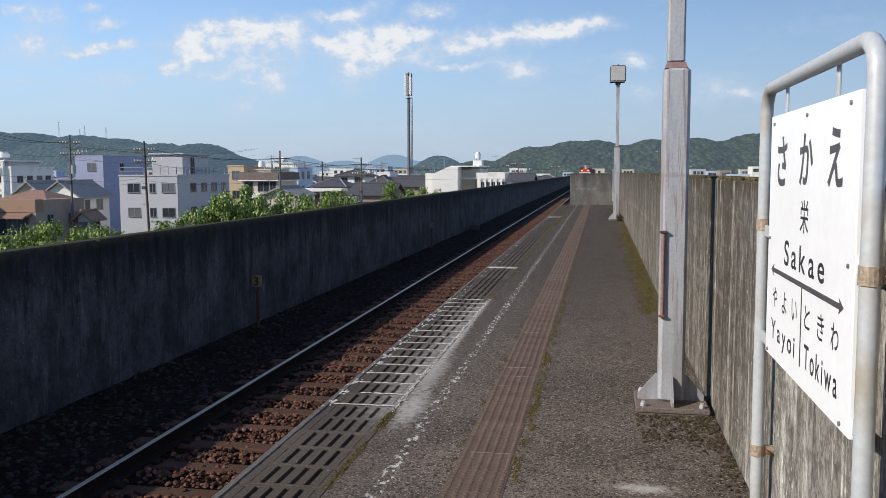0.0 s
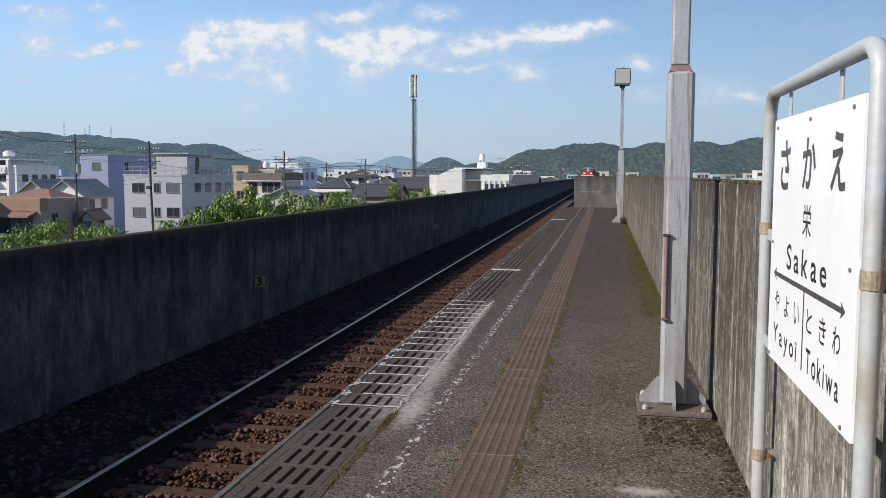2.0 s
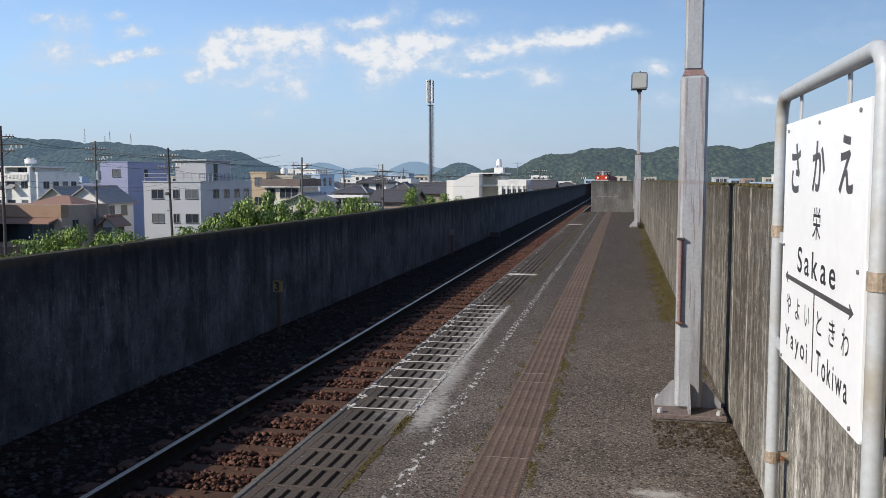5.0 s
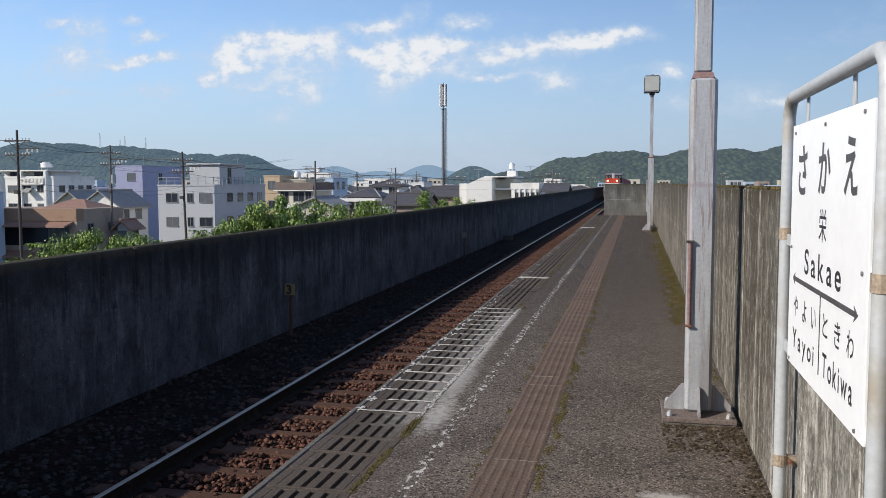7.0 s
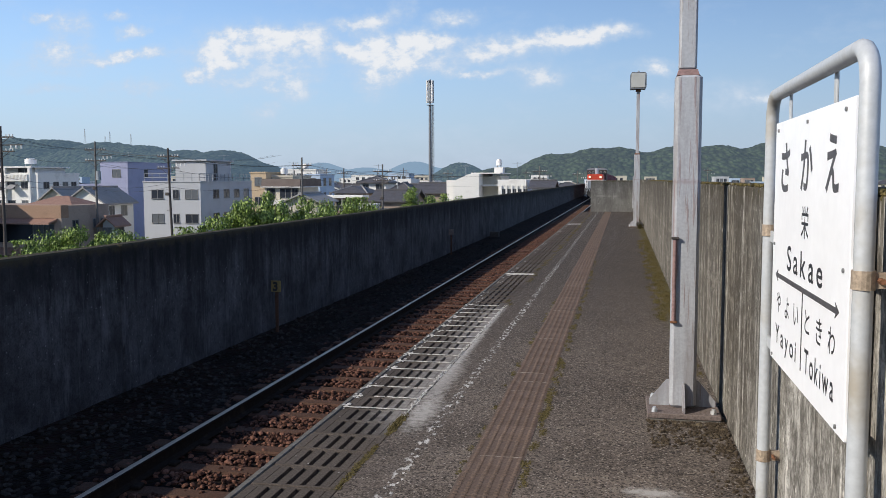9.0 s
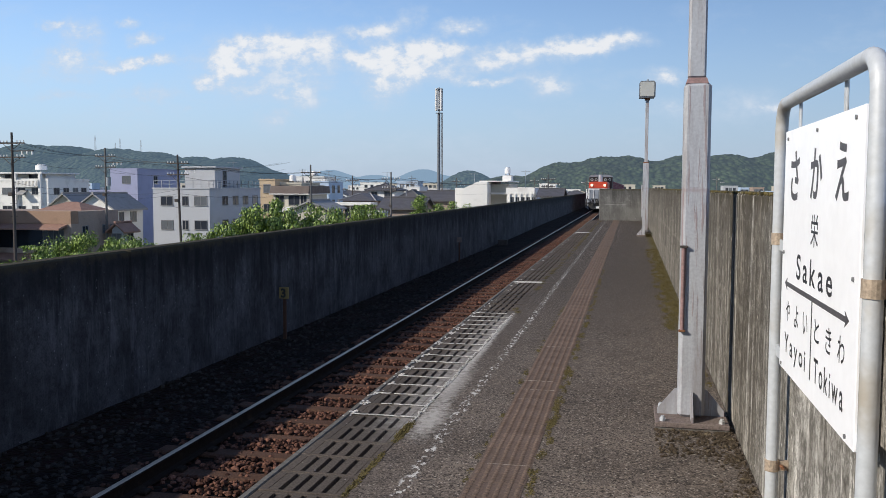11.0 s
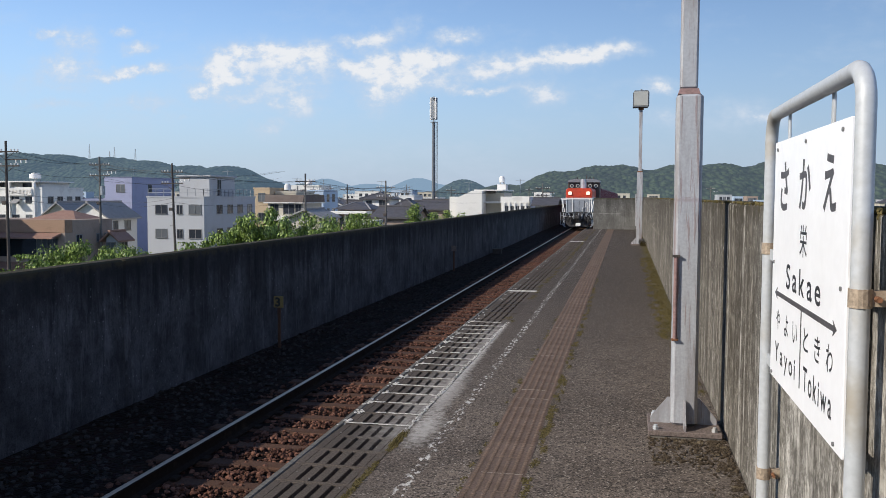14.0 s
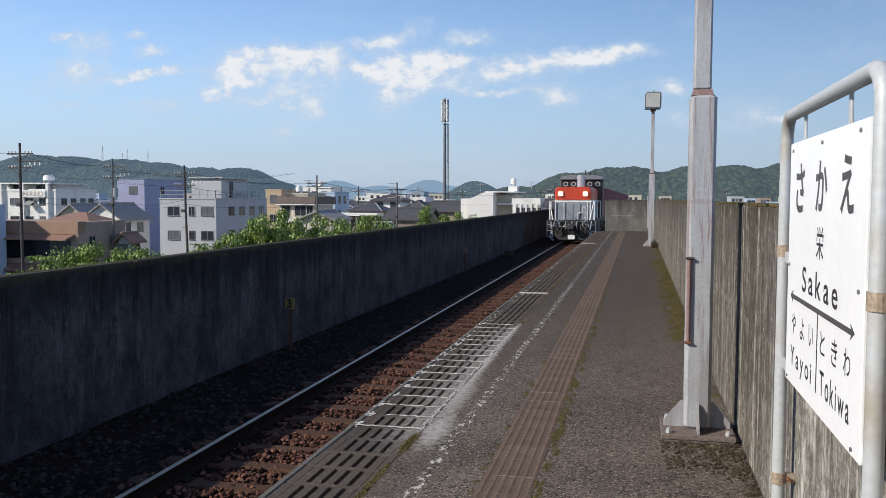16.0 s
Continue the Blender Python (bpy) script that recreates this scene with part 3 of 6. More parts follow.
whole("platform_edge", Shape().box(-1.79, -1.75, NEAR_Y, END_Y, -0.2, 0.002, 0.006), SLAB, "chipped concrete lip along the platform edge", kind="structure")


def wall_run(name, x0, x1, joints, z0, z1, material, label):
    s, y0, y1 = Shape(), joints[0], joints[-1]
    for y, e in zip(joints, joints[1:]):
        s.box(x0, x1, y + 0.008, e - 0.008, z0, z1, 0.022)
    s.box(x0 + 0.03, x1 - 0.03, y0, y1, z0, z1 - 0.03)
    return whole(name, s, material, label, kind="structure")


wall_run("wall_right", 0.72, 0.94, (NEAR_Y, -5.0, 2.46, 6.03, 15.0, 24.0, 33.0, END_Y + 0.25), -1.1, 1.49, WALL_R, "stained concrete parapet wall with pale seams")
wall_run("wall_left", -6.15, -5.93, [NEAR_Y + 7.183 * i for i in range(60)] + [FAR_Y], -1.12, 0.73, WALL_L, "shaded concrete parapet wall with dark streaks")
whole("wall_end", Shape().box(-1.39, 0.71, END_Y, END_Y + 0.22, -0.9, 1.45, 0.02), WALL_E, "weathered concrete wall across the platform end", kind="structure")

# ballast bed with a gentle shoulder, and the stones on it
rng = random.Random(4)


def bed_height(x, y):
    d = abs(x - TRACK_X)
    return BED_Z + (0.02 if d < 1.3 else -0.06 * min(1.0, (d - 1.3) / 0.6)) + 0.018 * noise.noise((x * 1.7, y * 1.7, 0)) + 0.012 * noise.noise((x * 6, y * 6, 3))


bed, ys = Shape(), [NEAR_Y + 0.35 * i for i in range(int((45 - NEAR_Y) / 0.35))] + [45, 60, 90, 150, 250, FAR_Y]
xs = [-5.93 + (5.93 - 1.76) * i / 16 for i in range(17)]
bed.add([(x, y, bed_height(x, y) if y < 46 else BED_Z) for y in ys for x in xs],
        [(j * 17 + i, j * 17 + i + 1, j * 17 + i + 18, j * 17 + i + 17) for j in range(len(ys) - 1) for i in range(16)])
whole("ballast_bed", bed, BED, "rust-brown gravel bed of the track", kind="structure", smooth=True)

ICO = bmesh.new()
bmesh.ops.create_icosphere(ICO, subdivisions=1, radius=1.0)
ICO_V, ICO_F = [v.co.copy() for v in ICO.verts], [tuple(v.index for v in f.verts) for f in ICO.faces]
ICO.free()


def lump(shape, x, y, z, size, flat=0.7):
    turn = Euler((rng.uniform(0, 6), rng.uniform(0, 6), rng.uniform(0, 6))).to_matrix()
    stretch = Vector((size * rng.uniform(0.7, 1.3), size * rng.uniform(0.7, 1.2), size * rng.uniform(0.6, 1.0)))
    v = []
    for c in ICO_V:
        p = turn @ Vector((c.x * stretch.x, c.y * stretch.y, c.z * stretch.z)) * rng.uniform(0.75, 1.15)
        v.append((x + p.x, y + p.y, z + p.z * flat))
    shape.add(v, ICO_F)


stones = Shape()
for _ in range(30000):
    y = 3.0 + 43.0 * rng.random() ** 1.75
    x = rng.uniform(-3.7, -1.82)
    # the sleepers lie nearly bare, the cribs between them are full
    if abs((y + 11.44 + 0.295) % 0.59 - 0.295) < 0.1 and -4.3 < x < -2.3 and rng.random() < 0.93:
        continue
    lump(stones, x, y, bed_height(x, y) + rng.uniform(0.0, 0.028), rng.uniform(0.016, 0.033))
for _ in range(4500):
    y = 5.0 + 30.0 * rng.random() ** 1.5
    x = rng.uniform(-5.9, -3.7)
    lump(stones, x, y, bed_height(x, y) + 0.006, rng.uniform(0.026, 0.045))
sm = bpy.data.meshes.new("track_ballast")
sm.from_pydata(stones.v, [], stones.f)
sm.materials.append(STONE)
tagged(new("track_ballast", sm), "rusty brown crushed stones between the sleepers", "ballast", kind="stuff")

# sleepers and rails
crumbs = Shape()
for _ in range(1500):
    y = 2.2 + 22.0 * rng.random() ** 1.8
    lump(crumbs, 0.728 + 0.08 * rng.random() ** 2, y, 1.484 + rng.uniform(-0.03, 0.004) * (rng.random() < 0.35), rng.uniform(0.006, 0.017))
cm = bpy.data.meshes.new("wall_lichen")
cm.from_pydata(crumbs.v, [], crumbs.f)
cm.materials.append(MOSS)
tagged(new("wall_lichen", cm), "crumbly brown lichen along the top of the wall", "lichen", kind="stuff")

sleeper_mesh = Shape().box(-1.0, 1.0, -0.092, 0.092, -0.15, 0.0, 0.015).mesh("sleeper", SLEEPER)
clip_mesh = Shape().box(-0.15, -0.075, -0.05, 0.05, 0, 0.035, 0.008).box(0.075, 0.15, -0.05, 0.05, 0, 0.035, 0.008).mesh("rail_clip", RAIL_WEB)
railway = thing("railway_track", "single railway track of rust-stained sleepers and two rails", "track", kind="structure", at=(TRACK_X, 0, 0))
for i in range(165):
    y = -11.44 + 0.59 * i
    s = part("sleeper", sleeper_mesh, None, railway, at=(rng.uniform(-0.03, 0.03), y, -0.995 + rng.uniform(-0.008, 0.004)))
    s.rotation_euler = (0, 0, rng.uniform(-0.012, 0.012))
    if i < 75:
        for side in (-0.566, 0.566):
            part("rail_clip", clip_mesh, None, railway, at=(side, y, -0.996))
HEAD = [(-0.026, -0.004), (-0.02, 0), (0.02, 0), (0.026, -0.004)]
FOOT = [(-0.06, -0.145), (0.06, -0.145), (0.055, -0.13), (0.012, -0.115), (0.01, -0.04), (0.032, -0.03), (0.032, -0.008), (0.026, -0.004), (-0.026, -0.004), (-0.032, -0.008), (-0.032, -0.03), (-0.01, -0.04), (-0.012, -0.115), (-0.055, -0.13)]
for side in (-0.566, 0.566):
    rail = part("rail", Shape().prism([(x + side, z + RAIL_Z) for x, z in FOOT], "y", NEAR_Y, FAR_Y), RAIL_WEB, railway)
    part("rail_head", Shape().prism([(x + side, z + RAIL_Z) for x, z in HEAD], "y", NEAR_Y, FAR_Y), RAIL_TOP, rail, "polished steel running surface")

# ---- tactile strip and grating ----
tile = Shape().box(-0.148, 0.148, -0.148, 0.148, -0.02, 0.0015, 0.001)
for i in range(6):
    for j in range(8):
        x, y = -0.125 + 0.05 * i, -0.131 + 0.0375 * j
        tile.loft([[(x + r * a, y + r * b, z) for a, b in ((-1, -0.6), (0, -1), (1, -0.6), (1, 0.6), (0, 1), (-1, 0.6))] for r, z in ((0.0125, 0.001), (0.009, 0.0062))])
tile_mesh = tile.mesh("tactile_tile", TILE)
paving = thing("tactile_strip", "faded red-brown tactile paving tiles in one line along the platform", "tactile paving", kind="structure")
for i in range(176):
    y = -11.75 + 0.3 * i
    t = part("tile", tile_mesh, None, paving, at=(-0.588 + rng.uniform(-0.003, 0.003), y, rng.uniform(-0.001, 0.002)))
    t.rotation_euler = (rng.uniform(-0.006, 0.006), rng.uniform(-0.006, 0.006), rng.uniform(-0.006, 0.006))
    if i in (55, 60, 61, 62, 67, 73, 81):
        part("mortar_joint", Shape().box(-0.145 + rng.uniform(0, 0.05), 0.145 - rng.uniform(0, 0.1), -0.004, 0.004, -0.01, 0.0032), DUST, paving,
             "pale mortar joint", at=(-0.588, y - 0.15, 0))

grate = Shape()
grate.box(-0.228, 0.228, -0.147, -0.128, -0.05, 0, 0.003).box(-0.228, 0.228, 0.128, 0.147, -0.05, 0, 0.003)
for i in range(7):
    x = -0.228 + 0.456 * i / 6
    w = 0.024
    x = min(max(x, -0.228 + w), 0.228 - w)
    grate.box(x - w, x + w, -0.128, 0.128, -0.045, -0.001)
grate_mesh = grate.mesh("grating_panel", GRATE)
grating = thing("edge_grating", "dark resin grating panels with long slots along the platform edge", "grating", kind="structure")
for i in range(176):
    y = -11.8 + 0.3 * i
    p = part("panel", grate_mesh, None, grating, at=(-1.518 + rng.uniform(-0.003, 0.003), y, -0.002 + rng.uniform(-0.004, 0.002)))
    p.rotation_euler = (rng.uniform(-0.01, 0.01), rng.uniform(-0.008, 0.008), 0)


def crust(x0, x1, y0, y1, pieces, sx, sy, z=0.002):
    """Thin uneven flakes of mortar scattered over a strip."""
    s = Shape()
    for _ in range(pieces):
        x, y, n, big = rng.uniform(x0, x1), rng.uniform(y0, y1), 7, rng.uniform(0.4, 1.2)
        ring = [(x + big * sx * rng.uniform(0.5, 1.0) * math.cos(k * 2 * math.pi / n), y + big * sy * rng.uniform(0.5, 1.0) * math.sin(k * 2 * math.pi / n)) for k in range(n)]
        s.loft([[(*p, z - 0.003) for p in ring], [(x + (p[0] - x) * 0.8, y + (p[1] - y) * 0.8, z + 0.001) for p in ring]])
    return s


residue = thing("mortar_residue", "crumbled white mortar left along the grating joints", "mortar", kind="stuff")
for i in range(176):
    y = -11.65 + 0.3 * i
    if 5.2 < y < 10.4:
        part("joint_flakes", crust(-1.74, -1.30, y - 0.007, y + 0.007, rng.choice((22, 40, 60)), 0.036, 0.009, 0.004), MORTAR, residue)
        part("edge_flakes", crust(-1.78, -1.71, y - 0.09, y + 0.09, rng.choice((3, 7, 12)), 0.016, 0.024), MORTAR, residue)
    elif rng.random() < 0.3 and 3 < y < 30:
        part("edge_flakes", crust(-1.77, -1.66, y - 0.06, y + 0.06, 5, 0.012, 0.016), MORTAR, residue)
part("border_flakes", crust(-1.312, -1.283, 5.3, 10.3, 330, 0.011, 0.035), MORTAR, residue)
part("cross_flakes", crust(-1.74, -1.30, 13.7, 13.9, 90, 0.05, 0.02), MORTAR, residue)
part("cross_flakes", crust(-1.74, -1.30, 29.4, 29.8, 90, 0.05, 0.04), MORTAR, residue)
part("line_flakes", crust(-1.078, -1.012, 3.6, 16.0, 110, 0.011, 0.022, 0.001), MORTAR, residue)


def tufts(name, spots, label, material=None):
    s = Shape()
    for x, y, spread, count, high in spots:
        for _ in range(count * 2):
            a, r = rng.uniform(0, 6.28), spread * rng.random()
            bx, by, size = x + r * math.cos(a) * 0.45, y + r * math.sin(a) * 1.4, rng.uniform(0.003, 0.009)
            turn, rise = rng.uniform(0, 6.28), rng.uniform(0.002, 0.008)
            ring = [(bx + size * rng.uniform(0.6, 1.2) * math.cos(turn + k * 1.257), by + size * rng.uniform(0.6, 1.2) * math.sin(turn + k * 1.257), 0.0015) for k in range(5)]
            s.add(ring + [(bx, by, rise)], [(0, 1, 5), (1, 2, 5), (2, 3, 5), (3, 4, 5), (4, 0, 5)])
        for _ in range(count // 5):
            a, r = rng.uniform(0, 6.28), spread * rng.random()
            bx, by, h = x + r * math.cos(a) * 0.45, y + r * math.sin(a) * 1.4, high * rng.uniform(0.3, 1.0)
            d, w = rng.uniform(0, 6.28), 0.003
            s.add([(bx - w, by, 0), (bx + w, by + w, 0), (bx + math.cos(d) * h * 0.7, by + math.sin(d) * h * 0.7, h)], [(0, 1, 2)])
    m = bpy.data.meshes.new(name)
    m.from_pydata(s.v, [], s.f)
    m.materials.append(material or MOSS)
    tagged(new(name, m), label, "moss", kind="stuff")


spots = [(-1.29, 4.0 + 0.09 * i, 0.05, 30, 0.03) for i in range(8)] + [(-1.29, 4.95 + 0.06 * i, 0.07, 60, 0.035) for i in range(6)]
spots += [(-1.29 + rng.uniform(-0.03, 0.04), 10.4 + 0.27 * i, 0.11, 30, 0.03) for i in range(108) if rng.random() < 0.75]
spots += [(-0.415 + rng.uniform(-0.02, 0.03), 3.5 + 13 * rng.random() ** 1.4, 0.055, 18, 0.02) for _ in range(110)]
spots += [(-0.75 + rng.uniform(-0.01, 0.01), rng.uniform(3.5, 11), 0.04, 10, 0.015) for _ in range(30)]
tufts("joint_moss", spots, "yellow-green moss and grass tufts in the paving joints")
spots = [(0.69 - rng.random() ** 2 * 0.16, rng.uniform(6.2, 39), 0.08, 22, 0.03) for _ in range(230)]
spots += [(0.66 - rng.random() ** 2 * 0.22, rng.uniform(9.5, 22), 0.12, 40, 0.025) for _ in range(260)]
spots += [(0.62 + rng.uniform(-0.08, 0.08), 27.6 + rng.uniform(-0.5, 0.3), 0.1, 60, 0.22) for _ in range(16)]
tufts("wall_moss", spots, "dry moss and weeds along the foot of the wall")
spots = [(0.45 + rng.uniform(-0.2, 0.24), 5.5 - rng.random() ** 2 * 0.6, 0.06, 16, 0.008) for _ in range(24)]
spots += [(0.69 - rng.random() ** 2 * 0.1, rng.uniform(3.2, 5.6), 0.06, 18, 0.012) for _ in range(46)]
tufts("soil_crumbs", spots, "dark brown soil crumbs by the post and the wall", SOIL)


clods = Shape()
for _ in range(520):
    if rng.random() < 0.55:
        x, y = 0.45 + rng.uniform(-0.22, 0.25), 5.5 - rng.random() ** 1.6 * 0.6
    else:
        x, y = 0.7 - rng.random() ** 2 * 0.17, rng.uniform(3.2, 5.6)
    lump(clods, x, y, 0.003, rng.uniform(0.005, 0.017))
clod_mesh = bpy.data.meshes.new("soil_clods")
clod_mesh.from_pydata(clods.v, [], clods.f)
clod_mesh.materials.append(SOIL)
tagged(new("soil_clods", clod_mesh), "brown soil clods by the post and the wall", "soil", kind="stuff")


# ---- posts ----
def post_base(ob, half, plate, z=0.045):
    part("base_plate", Shape().box(-plate, plate, -plate, plate, 0.012, z, 0.004), PLATE, ob, "rust-brown base plate")
    part("mortar_pad", Shape().box(-plate * 0.97, plate * 0.97, -plate * 0.97, plate * 0.97, 0.0, 0.013), SLAB, ob)
    for k in range(4):
        g = part("gusset", Shape().prism([(half, z), (plate * 0.93, z), (plate * 0.93, z + 0.035), (half + 0.02, z + 0.17), (half, z + 0.17)], "y", -0.006, 0.006), POST, ob)
        g.rotation_euler = (0, 0, math.pi / 2 * k)
    for a in (-1, 1):
        for b in (-1, 1):
            bolt = Shape().tube([(a * plate * 0.8, b * plate * 0.8, z), (a * plate * 0.8, b * plate * 0.8, z + 0.018)], 0.02, 6)
            bolt.tube([(a * plate * 0.8, b * plate * 0.8, z + 0.018), (a * plate * 0.8, b * plate * 0.8, z + 0.03)], 0.012, 8)
            part("anchor_bolt", bolt, GALV, ob, "galvanised anchor bolt")


def near_post():
    ob = thing("lighting_post", "grey painted square steel post with rust streaks, bolted to the platform", "post", at=(0.461, 5.74, 0))
    post_base(ob, 0.08, 0.225)
    part("lower_tube", Shape().box(-0.082, 0.082, -0.08, 0.08, 0.045, 2.17, 0.02), POST, ob)
    part("collar", Shape().loft([[(a * r - 0.006, b * r, z) for a, b in ((-1, -1), (1, -1), (1, 1), (-1, 1))] for r, z in ((0.068, 2.165), (0.057, 2.201))]), PINK, ob, "rusted collar")
    part("upper_tube", Shape().box(-0.061, 0.047, -0.055, 0.055, 2.2, 4.9, 0.012), POST, ob)
    pipe = part("conduit", Shape().tube([(-0.069, -0.09, 0.6), (-0.069, -0.09, 1.15)], 0.0135, 10), PINK, ob, "rusty pinkish conduit pipe", True)
    part("saddle", Shape().box(-0.092, -0.044, -0.108, -0.078, 1.135, 1.15, 0.003), DARKPOLE, pipe)
    part("saddle", Shape().box(-0.09, -0.048, -0.107, -0.078, 0.6, 0.615, 0.003), RUSTY, pipe)


def lamp_post():
    ob = thing("platform_lamp", "grey square lamp post with a box floodlight on top", "lamp post", at=(0.49, 27.8, 0))
    post_base(ob, 0.1, 0.25)
    part("lower_tube", Shape().box(-0.09, 0.09, -0.09, 0.09, 0.045, 2.27, 0.008), POST, ob)
    part("collar", Shape().box(-0.08, 0.08, -0.08, 0.08, 2.27, 2.31, 0.01), RUSTY, ob)
    part("upper_tube", Shape().box(-0.05, 0.05, -0.05, 0.05, 2.3, 4.25, 0.006), POST, ob)
    part("conduit", Shape().tube([(-0.11, -0.02, 0.6), (-0.11, -0.02, 1.6)], 0.016, 8), POST, ob)
    head = part("lamp_housing", Shape().prism([(-0.25, 4.27), (0.2, 4.27), (0.24, 4.33), (0.24, 4.72), (0.2, 4.78), (-0.2, 4.78), (-0.25, 4.7)], "y", -0.2, 0.2), MAST, ob, "weathered grey floodlight housing")
    part("lamp_glass", Shape().box(-0.215, 0.205, -0.215, -0.2, 4.31, 4.745, 0.004), LENS, head, "cloudy glass front")
    part("bracket", Shape().box(-0.08, 0.08, -0.08, 0.08, 4.2, 4.272, 0.01), RUSTY, ob)
    part("cap", Shape().tube([(0, 0, 4.78), (0, 0, 4.84)], 0.03, 8), GREY, head)


near_post()
lamp_post()


# ---- station sign ----
def writing(name, text, board, centre_y, centre_z, wide, high, material, label, bold=0.006):
    """Letters on the board's face toward the track, centred and fitted to the given size."""
    curve = bpy.data.curves.new(name, "FONT")
    curve.body, curve.offset = text, bold
    tmp = bpy.data.objects.new(name, curve)
    m = bpy.data.meshes.new_from_object(tmp)
    bpy.data.objects.remove(tmp)
    co = np.array([v.co[:] for v in m.vertices])
    low, top = co.min(0), co.max(0)
    for v in m.vertices:
        a = ((v.co.x - low[0]) / (top[0] - low[0]) - 0.5) * wide
        b = ((v.co.y - low[1]) / (top[1] - low[1]) - 0.5) * high
        v.co = (-0.0095, centre_y - a, centre_z + b)
    m.materials.clear()
    m.materials.append(material)
    ob = new(name, m)
    ob.parent = board
    return tagged(ob, label)


def word(text, board, centre_y, base_z, wide, cap, gap, material, label):
    """A word in capitals and small letters on one base line, each letter a mesh of its own."""
    glyphs = []
    for c in text:
        curve = bpy.data.curves.new("letter", "FONT")
        curve.body, curve.offset = c, 0.012
        tmp = bpy.data.objects.new("letter", curve)
        m = bpy.data.meshes.new_from_object(tmp)
        bpy.data.objects.remove(tmp)
        xs = [v.co.x for v in m.vertices]
        glyphs.append((m, min(xs), max(xs)))
    tall = max(v.co.y for v in glyphs[0][0].vertices)
    sx = (wide - gap * (len(text) - 1)) / sum(b - a for _, a, b in glyphs)
    x = -wide / 2
    for m, a, b in glyphs:
        for v in m.vertices:
            v.co = (-0.0095, centre_y - (x + (v.co.x - a) * sx), base_z + v.co.y / tall * cap)
        x += (b - a) * sx + gap
        m.materials.clear()
        m.materials.append(material)
        ob = new("letter", m)
        ob.parent = board
        tagged(ob, label)


def station_sign():
    ob = thing("station_sign", "white station name board in a galvanised pipe frame beside the wall", "station sign", at=(0.656, 0, 0))
    r, y0, y1, top = 0.0252, 2.304, 3.742, 1.848
    bend = 0.095
    path = [(0, y0, 0.0), (0, y0, 0.6), (0, y0, top - bend)]
    path += [(0, y0 + bend - bend * math.cos(a), top - bend + bend * math.sin(a)) for a in (0.3, 0.6, 0.9, 1.2, 1.5)]
    path += [(0, (y0 + y1) / 2, top)]
    path += [(0, y1 - bend + bend * math.sin(a), top - bend + bend * math.cos(a)) for a in (0.07, 0.4, 0.7, 1.0, 1.3)]
    path += [(0, y1, top - bend), (0, y1, 0.6), (0, y1, 0.0)]
    part("frame_pipe", Shape().tube(path, r, 16), GALV, ob, smooth=True)
    for y in (2.731, 3.439):
        part("hanger", Shape().box(0.013, 0.021, y - 0.015, y + 0.015, 1.554, top - 0.015, 0.002), GALV, ob, "flat steel hanger")
    board = part("board", Shape().box(-0.009, 0.013, 2.405, 3.581, 0.818, 1.731, 0.002), BOARD, ob, "white enamelled board")
    for y, z in ((3.515, 1.700), (2.984, 1.701), (2.487, 1.703), (3.540, 1.267), (2.461, 1.272), (3.534, 0.835), (2.492, 0.837)):
        part("screw", Shape().tube([(-0.009, y, z), (-0.014, y, z)], 0.0065, 8), ALU, board)
    part("arrow", Shape().prism([(3.498, 1.153), (3.450, 1.175), (3.461, 1.161), (2.532, 1.161), (2.543, 1.175), (2.495, 1.153), (2.543, 1.130), (2.532, 1.144), (3.461, 1.144), (3.450, 1.130)],
                                "x", -0.0105, -0.008), INK, board, "double-headed dark line")
    part("divider", Shape().box(-0.0105, -0.008, 2.984, 2.993, 0.885, 1.145), BLACK, board)
    writing("writing", "さ", board, 3.363, 1.559, 0.165, 0.181, INK, "hiragana letter", 0.022)
    writing("writing", "か", board, 2.989, 1.561, 0.185, 0.169, INK, "hiragana letter", 0.022)
    writing("writing", "え", board, 2.631, 1.562, 0.163, 0.173, INK, "hiragana letter", 0.022)
    writing("writing", "栄", board, 2.989, 1.375, 0.119, 0.108, BLACK, "kanji letter")
    word("Sakae", board, 2.995, 1.192, 0.568, 0.088, 0.042, BLACK, "letter of the station name")
    writing("writing", "や", board, 3.421, 1.054, 0.081, 0.078, BLACK, "hiragana letter")
    writing("writing", "よ", board, 3.254, 1.054, 0.078, 0.078, BLACK, "hiragana letter")
    writing("writing", "い", board, 3.092, 1.054, 0.080, 0.073, BLACK, "hiragana letter")
    writing("writing", "と", board, 2.905, 1.060, 0.074, 0.074, BLACK, "hiragana letter")
    writing("writing", "き", board, 2.734, 1.059, 0.079, 0.080, BLACK, "hiragana letter")
    writing("writing", "わ", board, 2.574, 1.060, 0.082, 0.079, BLACK, "hiragana letter")
    word("Yayoi", board, 3.275, 0.896, 0.408, 0.071, 0.03, BLACK, "letter of the next station's name")
    word("Tokiwa", board, 2.732, 0.894, 0.400, 0.078, 0.02, BLACK, "letter of the next station's name")
    for y, levels in ((y0, (1.265,)), (y1, (1.307, 0.363))):
        for z in levels:
            band = part("clamp", Shape().tube([(0, y, z - 0.024), (0, y, z + 0.024)], r + 0.004, 16).box(0.02, 0.064, y - 0.012, y + 0.012, z - 0.02, z + 0.02), BAND, ob, "tan steel clamp")
            part("clamp_bolt", Shape().tube([(0.036, y - 0.04, z), (0.036, y + 0.04, z)], 0.008, 6), RUSTY, band)
    for y, s in ((y0, 1), (y1, -1)):
        for z in (0.852, 1.284):
            part("board_lug", Shape().box(0.0, 0.0085, min(y, y + s * 0.17), max(y, y + s * 0.17), z - 0.022, z + 0.022), GALV, ob)


station_sign()


